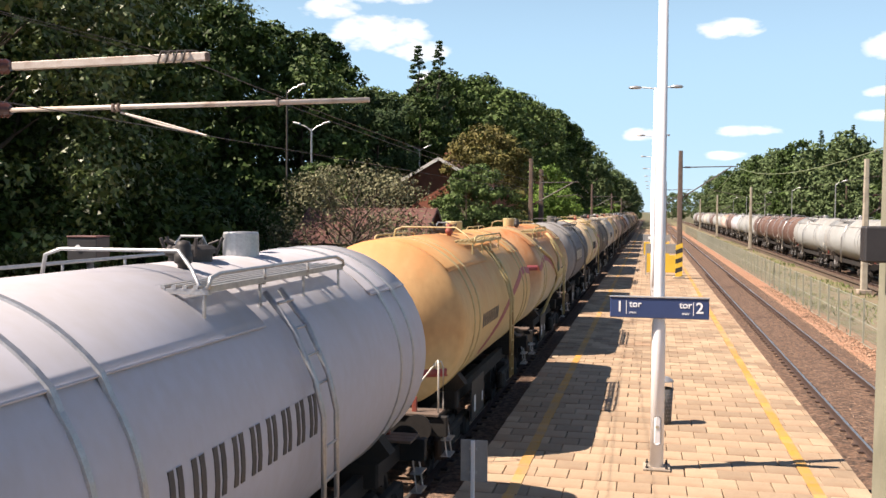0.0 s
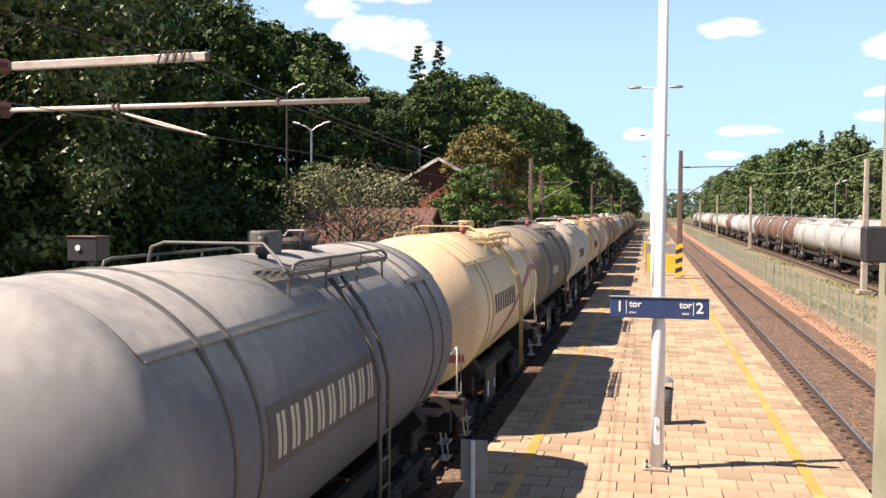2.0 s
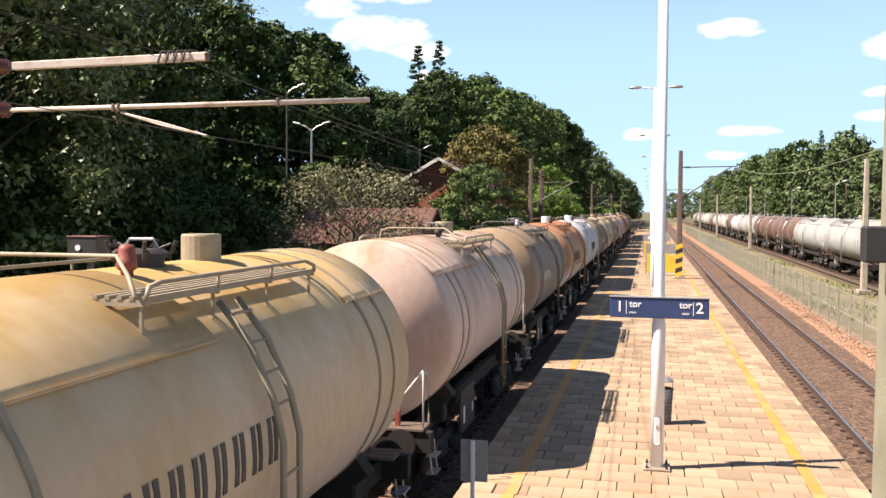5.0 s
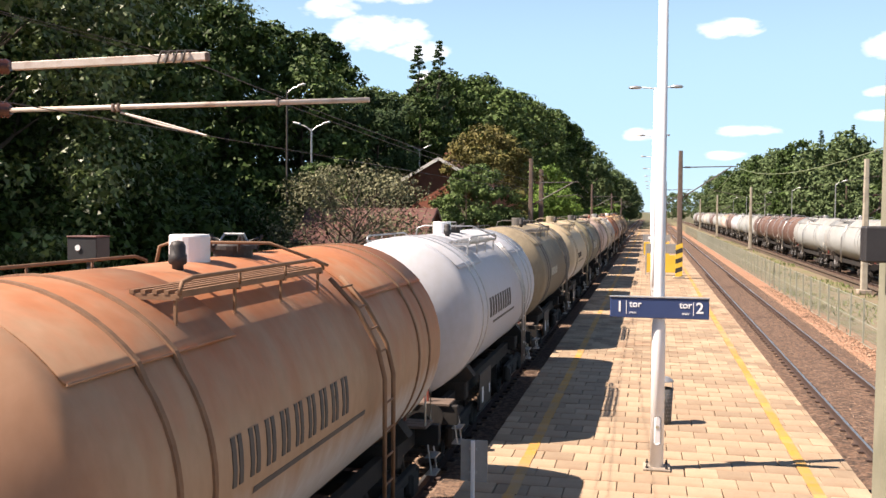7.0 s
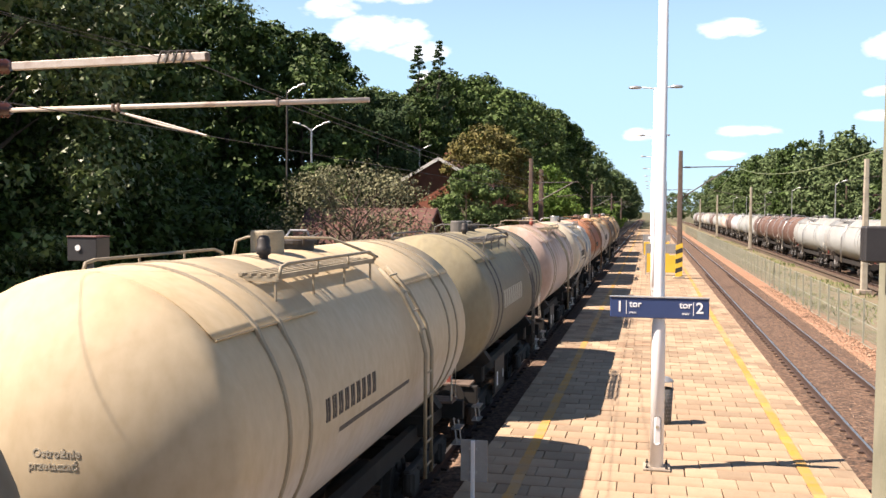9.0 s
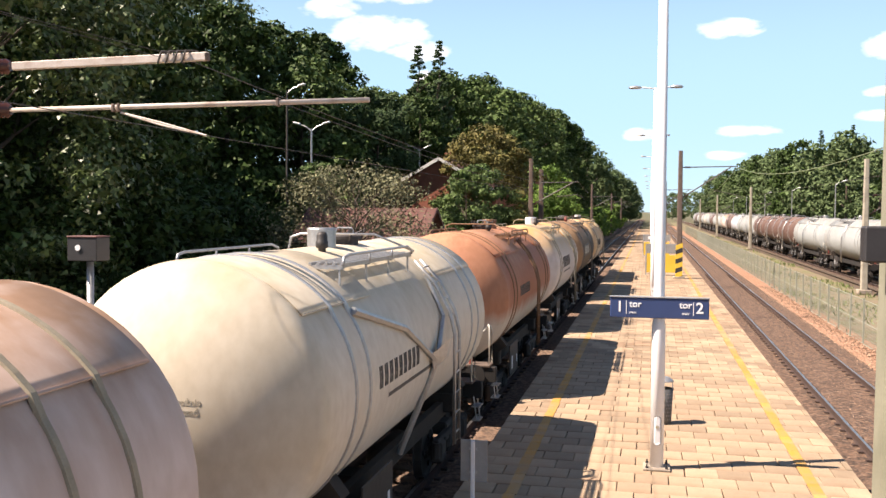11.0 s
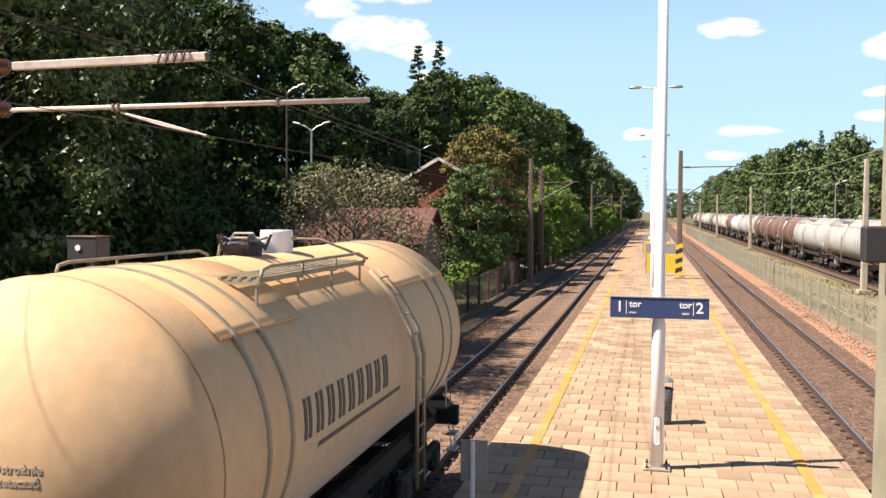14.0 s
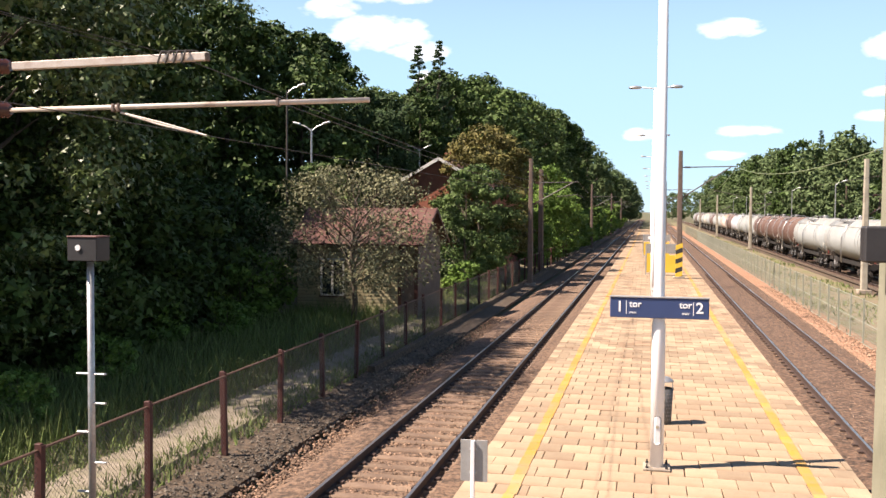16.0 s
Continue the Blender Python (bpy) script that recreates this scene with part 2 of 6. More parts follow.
M["concrete"] = material("mast_concrete", (0.4, 0.36, 0.29), (0.28, 0.25, 0.2), rough=0.95, scale=3, dirt=(0.17, 0.14, 0.11), dirt_scale=1.5, dirt_amount=0.4)
M["mossy_concrete"] = material("mossy_mast_concrete", (0.26, 0.25, 0.18), (0.19, 0.18, 0.13), rough=0.95, scale=3, dirt=(0.12, 0.12, 0.08), dirt_scale=1.5, dirt_amount=0.4)
M["brown_mast"] = material("rusty_brown_mast", (0.165, 0.115, 0.092), (0.095, 0.068, 0.056), rough=0.8, scale=5)
M["fence_post"] = material("oxide_red_post", (0.075, 0.017, 0.013), (0.05, 0.014, 0.011), rough=0.7, scale=7, dirt=(0.06, 0.03, 0.02), dirt_amount=0.5)
M["fence_rail"] = material("rusty_fence_rail", (0.15, 0.085, 0.06), (0.09, 0.05, 0.036), rough=0.75, scale=9)
M["wire"] = material("wire_mesh", (0.2, 0.18, 0.15), (0.12, 0.1, 0.08), rough=0.6, metal=0.4, bump=0)
M["light_wire"] = material("galvanised_mesh", (0.3, 0.31, 0.25), (0.22, 0.23, 0.19), rough=0.6, metal=0.2, bump=0)
M["cable"] = material("dark_cable", (0.07, 0.06, 0.055), rough=0.6, bump=0)
M["copper"] = material("weathered_copper", (0.2, 0.25, 0.14), (0.14, 0.17, 0.1), rough=0.6, bump=0)
M["tube"] = material("cantilever_tube", (0.62, 0.55, 0.5), (0.45, 0.36, 0.3), rough=0.55, metal=0.1, scale=5, dirt=(0.25, 0.13, 0.08), dirt_scale=3, dirt_amount=0.3)
M["insulator"] = material("brown_porcelain", (0.09, 0.03, 0.02), (0.06, 0.025, 0.02), rough=0.25, bump=0)
M["black"] = material("black_housing", (0.028, 0.026, 0.028), (0.02, 0.018, 0.02), rough=0.6, scale=9)
M["dull_red"] = material("weathered_red_lid", (0.12, 0.05, 0.045), (0.08, 0.036, 0.034), rough=0.7)
M["lens"] = material("milky_lens", (0.85, 0.85, 0.85), (0.8, 0.8, 0.8), rough=0.3, bump=0)
M["lens_grey"] = material("bright_perforation", (0.32, 0.32, 0.32), rough=0.6, bump=0)
M["underframe"] = material("dirty_underframe", (0.015, 0.0125, 0.011), (0.008, 0.0075, 0.007), rough=0.85, scale=4, dirt=(0.045, 0.033, 0.026), dirt_amount=0.4)
M["wheel"] = material("wheel_steel", (0.03, 0.025, 0.022), (0.015, 0.013, 0.012), rough=0.8, metal=0.2, scale=7)
M["planks"] = material("weathered_planks", (0.15, 0.105, 0.08), (0.085, 0.062, 0.05), rough=0.9, scale=5)
M["hatch"] = material("sooty_hatch", (0.06, 0.052, 0.05), (0.03, 0.028, 0.028), rough=0.6, metal=0.3, scale=9)
M["valve_red"] = material("red_valve_paint", (0.32, 0.07, 0.045), (0.2, 0.05, 0.035), rough=0.6)
M["stripe_red"] = material("faded_red_stripe", (0.36, 0.07, 0.085), (0.28, 0.08, 0.08), rough=0.6, scale=4)
M["mark_dark"] = material("dark_marking", (0.06, 0.055, 0.055), (0.1, 0.085, 0.075), rough=0.7, scale=5)
M["mark_faded"] = material("faded_marking", (0.3, 0.26, 0.2), (0.4, 0.35, 0.27), rough=0.7, scale=14)
M["seam"] = material("rusty_weld", (0.34, 0.21, 0.11), (0.26, 0.14, 0.07), rough=0.7, scale=5)
M["mark_ground"] = material("dark_marking_ground", (0.1, 0.09, 0.085), (0.07, 0.062, 0.06), rough=0.65, scale=4)
M["mark_pale"] = material("pale_marking", (0.55, 0.52, 0.44), (0.42, 0.4, 0.34), rough=0.7, scale=5)
M["hand_white"] = material("white_handrail", (0.7, 0.68, 0.62), (0.5, 0.46, 0.4), rough=0.5, scale=7)
M["brick_red"] = material("red_brick", (0.34, 0.12, 0.075), (0.24, 0.085, 0.055), rough=0.9, scale=4, per_object=0.2, island=0.2)
M["brick_yellow"] = material("pale_brick", (0.38, 0.34, 0.24), (0.29, 0.25, 0.18), rough=0.9, scale=4, island=0.15, per_object=0.15)
M["plank_yellow"] = material("pale_yellow_weatherboard", (0.4, 0.34, 0.2), (0.3, 0.25, 0.15), rough=0.85, scale=3, stretch=(0.3, 1, 4), per_object=0.12, dirt=(0.2, 0.16, 0.1), dirt_amount=0.35)
M["mortar"] = material("mortar", (0.3, 0.25, 0.2), rough=1.0, scale=8)
M["roof_red"] = material("oxide_red_sheet_roof", (0.125, 0.045, 0.033), (0.08, 0.033, 0.026), rough=0.75, scale=2, dirt=(0.1, 0.06, 0.048), dirt_amount=0.4)
M["trim_white"] = material("white_eaves", (0.7, 0.68, 0.65), (0.55, 0.53, 0.5), rough=0.7, scale=4)
M["glass"] = material("dark_pane", (0.02, 0.025, 0.03), (0.015, 0.02, 0.025), rough=0.08, bump=0)
M["grass"] = material("grass", (0.15, 0.19, 0.05), (0.07, 0.1, 0.025), rough=0.8, scale=1.0, island=0.45, bump=0)
M["bark"] = material("bark", (0.1, 0.075, 0.055), (0.05, 0.038, 0.03), rough=0.95, scale=9, stretch=(1, 1, 0.25), bump=0.5, bump_dist=0.03)
M["leaf"] = material("broad_leaves", (0.1, 0.15, 0.04), (0.043, 0.073, 0.023), rough=0.65, scale=0.35, island=0.45, bump=0, spec=0.2, contrast=0.5)
# sunlight on the outer trees is put into this brighter green
M["leaf_edge"] = material("sunlit_toned_leaves", (0.135, 0.175, 0.052), (0.038, 0.062, 0.015), rough=0.45, scale=0.5, island=0.5, bump=0, spec=0.4)
# aerial haze is mixed into this paler, bluer green
M["leaf_far"] = material("haze_paled_leaves", (0.13, 0.172, 0.078), (0.065, 0.098, 0.044), rough=0.8, scale=0.25, island=0.35, bump=0, spec=0.05)
M["leaf_light"] = material("light_green_leaves", (0.13, 0.21, 0.035), (0.07, 0.13, 0.025), rough=0.65, scale=0.5, island=0.4, bump=0, spec=0.2)
# the shade among the trees is put into this darker green
M["leaf_dark"] = material("shade_toned_leaves", (0.05, 0.085, 0.017), (0.025, 0.047, 0.011), rough=0.65, scale=0.3, island=0.45, bump=0, spec=0.2)
M["leaf_brown"] = material("browning_leaves", (0.15, 0.12, 0.035), (0.08, 0.085, 0.025), rough=0.6, scale=0.5, island=0.4, bump=0, spec=0.2)
M["leaf_olive"] = material("olive_small_leaves", (0.19, 0.185, 0.105), (0.095, 0.1, 0.052), rough=0.65, scale=1.2, island=0.45, bump=0, spec=0.2)
M["needle"] = material("spruce_needles", (0.05, 0.085, 0.03), (0.028, 0.05, 0.02), rough=0.7, scale=0.6, island=0.35, bump=0, spec=0.2)
M["board_yellow"] = material("yellow_board", (0.75, 0.5, 0.05), (0.65, 0.42, 0.05), rough=0.5, bump=0.02)
M["stripe_black"] = material("black_stripe_paint", (0.03, 0.03, 0.03), rough=0.6)

M["cream_trim"] = material("cream_trim", (0.5, 0.42, 0.22), (0.4, 0.3, 0.14), rough=0.6, scale=5, dirt=(0.28, 0.15, 0.07), dirt_amount=0.3)
M["dark_trim"] = material("dark_trim", (0.14, 0.13, 0.12), (0.09, 0.085, 0.08), rough=0.65, scale=6)
M["sand_trim"] = material("sand_trim", (0.34, 0.29, 0.21), (0.24, 0.2, 0.14), rough=0.65, scale=5)
M["rust_trim"] = material("rust_trim", (0.24, 0.13, 0.07), (0.17, 0.09, 0.05), rough=0.75, scale=6)


# ---- mesh helpers ----
def bm_box(bm, size, at=(0, 0, 0), rot=None, bevel=0.0):
    r = bmesh.ops.create_cube(bm, size=1.0)
    vs = r["verts"]
    mat = Matrix.Translation(at) @ (rot.to_4x4() if rot else Matrix.Identity(4)) @ Matrix.Diagonal((*size, 1))
    bmesh.ops.transform(bm, matrix=mat, verts=vs)
    if bevel:
        edges = list({e for v in vs for e in v.link_edges})
        bmesh.ops.bevel(bm, geom=edges, offset=bevel, segments=1, affect="EDGES")
    return bm


def bm_rod(bm, a, b, r, seg=8, r2=None, caps=True):
    a, b = Vector(a), Vector(b)
    d = b - a
    if d.length < 1e-6:
        return bm
    mat = Matrix.Translation((a + b) / 2) @ d.to_track_quat("Z", "Y").to_matrix().to_4x4()
    bmesh.ops.create_cone(bm, cap_ends=caps, segments=seg, radius1=r, radius2=r if r2 is None else r2, depth=d.length, matrix=mat)
    return bm


def bm_path(bm, pts, r, seg=6):
    """A bent tube through points, in one skin."""
    pts = [Vector(p) for p in pts]
    rings = []
    for i, p in enumerate(pts):
        t = (pts[min(i + 1, len(pts) - 1)] - pts[max(i - 1, 0)]).normalized()
        side = t.cross(Vector((0, 0, 1)))
        side = side.normalized() if side.length > 1e-3 else Vector((1, 0, 0))
        other = side.cross(t)
        rings.append([bm.verts.new(p + r * (math.cos(k * math.tau / seg) * side + math.sin(k * math.tau / seg) * other)) for k in range(seg)])
    for a, b in zip(rings, rings[1:]):
        for k in range(seg):
            bm.faces.new((a[k], a[(k + 1) % seg], b[(k + 1) % seg], b[k]))
    bm.faces.new(rings[0][::-1])
    bm.faces.new(rings[-1])
    return bm


def bm_lathe(bm, profile, seg=48, axis="Y"):
    """profile: (radius, position along the axis)."""
    rings = []
    for r, h in profile:
        if r < 1e-5:
            rings.append([bm.verts.new((0, h, 0) if axis == "Y" else (0, 0, h))])
        else:
            rings.append([bm.verts.new((r * math.sin(k * math.tau / seg), h, r * math.cos(k * math.tau / seg)) if axis == "Y"
                                       else (r * math.cos(k * math.tau / seg), r * math.sin(k * math.tau / seg), h)) for k in range(seg)])
    for a, b in zip(rings, rings[1:]):
        for k in range(seg):
            j = (k + 1) % seg
            if len(a) == 1 and len(b) > 1:
                bm.faces.new((a[0], b[k], b[j]))
            elif len(b) == 1 and len(a) > 1:
                bm.faces.new((a[k], a[j], b[0]))
            elif len(a) > 1:
                bm.faces.new((a[k], a[j], b[j], b[k]))
    return bm


def finish(name, bm, smooth=False):
    bmesh.ops.recalc_face_normals(bm, faces=bm.faces)
    me = bpy.data.meshes.new(name)
    bm.to_mesh(me)
    bm.free()
    if smooth:
        me.polygons.foreach_set("use_smooth", [True] * len(me.polygons))
    return me


def put(name, me, mat, parent=None, m=None, label=""):
    """One mesh object with its own material on a mesh that others may share."""
    ob = new(name, me)
    if not me.materials:
        me.materials.append(mat)
    elif me.materials[0] != mat:
        ob.material_slots[0].link = "OBJECT"
        ob.material_slots[0].material = mat
    if parent:
        ob.parent = parent
    if m is not None:
        ob.matrix_basis = m
    if label:
        tagged(ob, label=label)
    return ob


def part(name, bm, mat, parent, label="", smooth=False, m=None):
    return put(name, finish(name, bm, smooth), mat, parent, m, label)


def loose_mesh(name, verts, corners):
    """Many loose faces: verts is an array of count x corners x 3."""
    me = bpy.data.meshes.new(name)
    v = np.asarray(verts, dtype=np.float32).reshape(-1, 3)
    me.vertices.add(len(v))
    me.vertices.foreach_set("co", v.ravel())
    me.loops.add(len(v))
    me.loops.foreach_set("vertex_index", np.arange(len(v), dtype=np.int32))
    me.polygons.add(len(v) // corners)
    me.polygons.foreach_set("loop_start", np.arange(0, len(v), corners, dtype=np.int32))
    me.update(calc_edges=True)
    return me


def faces_mesh(name, verts, faces):
    me = bpy.data.meshes.new(name)
    me.from_pydata(np.asarray(verts).tolist(), [], np.asarray(faces).tolist())
    me.update()
    return me


def strip_prism(name, outline, y0, y1):
    """A long bar: an outline in x and z, drawn along y."""
    bm = bmesh.new()
    a = [bm.verts.new((x, y0, z)) for x, z in outline]
    b = [bm.verts.new((x, y1, z)) for x, z in outline]
    n = len(outline)
    for k in range(n):
        bm.faces.new((a[k], a[(k + 1) % n], b[(k + 1) % n], b[k]))
    bm.faces.new(a[::-1])
    bm.faces.new(b)
    return finish(name, bm)


def empty(name, m=None):
    ob = new(name)
    ob.empty_display_size = 0.2
    if m is not None:
        ob.matrix_basis = m
    return ob


# ---- the plan: y runs along the tracks, x across, z = 0 at the rail heads ----
XL, XR, XP = -4.366, 4.881, 14.5
ZP, EDGE_L, EDGE_R, PLATFORM_END = 0.40, -2.666, 3.181, 212.0
rng = np.random.default_rng(7)


def build_ground():
    bm = bmesh.new()
    xs = [-2500, -600, -200, -60, -30, -16, -8.6, -7.6, -6.5, -2.6, 3.1, 7.2, 11.5, 17.5, 24, 40, 90, 300, 2500]
    zs = [2, 1, 0.5, 0.2, 0.1, -0.1, -0.16, -0.3, -0.42, -0.42, -0.42, -0.42, -0.42, -0.42, -0.25, 1.0, 4.0, 6, 6]
    ys = [-400, -60, 0, 30, 60, 100, 160, 240, 400, 900, 3500]
    grid = [[bm.verts.new((x, y, z)) for x, z in zip(xs, zs)] for y in ys]
    for a, b in zip(grid, grid[1:]):
        for k in range(len(xs) - 1):
            bm.faces.new((a[k], a[k + 1], b[k + 1], b[k]))
    tagged(part("ground", bm, M["earth"], None), label="brown earth and thin grass beside railway tracks", category="ground", kind="structure")
    for name, x, x0, x1, mat, label in (
            ("ballast_left", XL, -6.75, -2.75, M["ballast_near"], "brown crushed-stone ballast bed under the near track"),
            ("ballast_right", XR, 3.22, 7.15, M["ballast"], "reddish crushed-stone ballast bed under the far track"),
            ("ballast_siding", XP, 12.6, 16.4, M["dark_ballast"], "dark ballast bed under the siding")):
        y1 = 520
        inner = -0.145 if x == XR else -0.185
        me = strip_prism(name, [(x0, -0.45), (x1, -0.45), (x1 - (0.02 if x != XP else 0.5), -0.2), (x + 1.45, -0.15), (x + 1.0, -0.145), (x + 0.85, inner - 0.01), (x + 0.6, inner),
                                (x - 0.6, inner), (x - 0.85, inner - 0.01), (x - 1.0, -0.145), (x - 1.45, -0.15), (x0 + 0.6, -0.23)], -60, y1)
        tagged(put(name, me, mat), label=label, category="ballast", kind="structure")
    me = strip_prism("footpath", [(-9.75, -0.2), (-8.2, -0.2), (-8.3, -0.085), (-9.65, -0.075)], 4, 36)
    tagged(put("footpath", me, M["path"]), label="pale sandy footpath behind the wire fence", category="path", kind="structure")
    me = strip_prism("cess", [(-8.2, -0.3), (-6.72, -0.3), (-6.72, -0.2), (-8.2, -0.13)], -20, 300)
    tagged(put("cess", me, M["dark_ballast"]), label="dark oily gravel strip along the fence", category="gravel", kind="structure")
    me = strip_prism("kerb_strip", [(-7.78, -0.3), (-7.5, -0.3), (-7.53, 0.02), (-7.74, 0.03)], 25, 140)
    tagged(put("kerb_strip", me, M["dark_ballast"]), label="low concrete kerb under the fence", category="kerb", kind="structure")
    me = strip_prism("shoulder", [(6.25, -0.4), (7.9, -0.4), (7.9, -0.27), (7.2, -0.2), (6.6, -0.15), (6.25, -0.19)], -30, 300)
    tagged(put("shoulder", me, M["ballast_red"]), label="orange-red gravel shoulder along the far track", category="gravel", kind="structure")
    me = strip_prism("service_strip", [(7.9, -0.45), (12.6, -0.45), (12.6, -0.3), (9.5, -0.27), (7.9, -0.28)], -30, 400)
    tagged(put("service_strip", me, material("reddish_gravel", (0.24, 0.175, 0.115), (0.13, 0.11, 0.065), rough=1, scale=2.0, fine=16, bump=0.7, bump_dist=0.04,
                                             contrast=0.6, dirt=(0.13, 0.15, 0.05), dirt_scale=0.7, dirt_amount=0.5)),
           label="reddish gravel strip with thin weeds", category="gravel", kind="structure")


RAIL = [(-0.062, -0.17), (0.062, -0.17), (0.062, -0.155), (0.012, -0.14), (0.01, -0.05), (0.034, -0.04), (0.034, -0.006), (0.026, 0.0), (-0.026, 0.0),
        (-0.034, -0.006), (-0.034, -0.04), (-0.01, -0.05), (-0.012, -0.14), (-0.062, -0.155)]


def build_track(name, x, y0, y1, label, near):
    tr = empty(name, pose(x, 0, 0))
    tagged(tr, label=label, category="railway track", kind="structure")
    for side in (-0.752, 0.752):
        rail = put("rail", strip_prism("rail", [(px + side, pz) for px, pz in RAIL], y0, y1), M["rail_rust"], tr, label="rusty steel rail")
        put("running_band", strip_prism("running_band", [(side - 0.03, -0.01), (side + 0.03, -0.01), (side + 0.026, 0.003), (side - 0.026, 0.003)], y0, y1),
            M["rail_head"], rail, label="polished running surface")
    bm = bmesh.new()
    bm_box(bm, (2.5, 0.25, 0.16), (0, 0, -0.235), bevel=0.02)
    sleeper = finish("sleeper", bm)
    bm = bmesh.new()
    for side in (-0.752, 0.752):
        for s in (-0.11, 0.11):
            bm_box(bm, (0.1, 0.12, 0.05), (side + s, 0, -0.14))
    clips = finish("clip", bm)
    n = int((y1 - y0) / 0.6)
    rest = []
    count = 0
    for i in range(n):
        y = y0 + 0.3 + 0.6 * i
        if near[0] <= y < near[1] and count < 150:
            count += 1
            s = put("sleeper", sleeper, M["sleeper"], tr, pose(rng.normal(0, 0.01), y + rng.normal(0, 0.015), 0, 0, 0, rng.normal(0, 0.4)))
            put("rail_clip", clips, M["rail_rust"], s)
        else:
            rest.append(y)
    bm = bmesh.new()
    for y in rest:
        vs = [bm.verts.new((sx, y + sy, sz)) for sz in (-0.3, -0.155) for sx, sy in ((-1.25, -0.12), (1.25, -0.12), (1.25, 0.12), (-1.25, 0.12))]
        for f in ((4, 5, 6, 7), (0, 1, 5, 4), (2, 3, 7, 6), (1, 2, 6, 5), (3, 0, 4, 7)):
            bm.faces.new([vs[k] for k in f])
    tagged(part("sleepers", bm, M["sleeper"], tr), kind="stuff")
    return tr


def stones(name, boxes, density, size, mat, label):
    """Loose crushed stone, past counting."""
    vs, fs, base = [], [], 0
    octa = np.array([(1, 0, 0), (0, 1, 0), (-1, 0, 0), (0, -1, 0), (0, 0, 1), (0, 0, -1)], float)
    tri = np.array([(0, 1, 4), (1, 2, 4), (2, 3, 4), (3, 0, 4), (1, 0, 5), (2, 1, 5), (3, 2, 5), (0, 3, 5)])
    for x0, x1, y0, y1, z in boxes:
        n = int((x1 - x0) * (y1 - y0) * density)
        c = np.column_stack([rng.uniform(x0, x1, n), y0 + (y1 - y0) * rng.uniform(0, 1, n) ** 1.5, rng.uniform(z - 0.02, z + 0.025, n)])
        for p in c:
            r = size * rng.uniform(0.6, 1.4) * rng.uniform(0.7, 1.2, (6, 3))
            a = rng.uniform(0, 6.28)
            o = octa * r * (1, 1, 0.75)
            o[:, :2] = o[:, :2] @ np.array([[math.cos(a), -math.sin(a)], [math.sin(a), math.cos(a)]])
            vs.append(o + p)
            fs.append(tri + base)
            base += 6
    me = faces_mesh(name, np.concatenate(vs), np.concatenate(fs))
    tagged(put(name, me, mat), label=label, category="stones", kind="stuff")


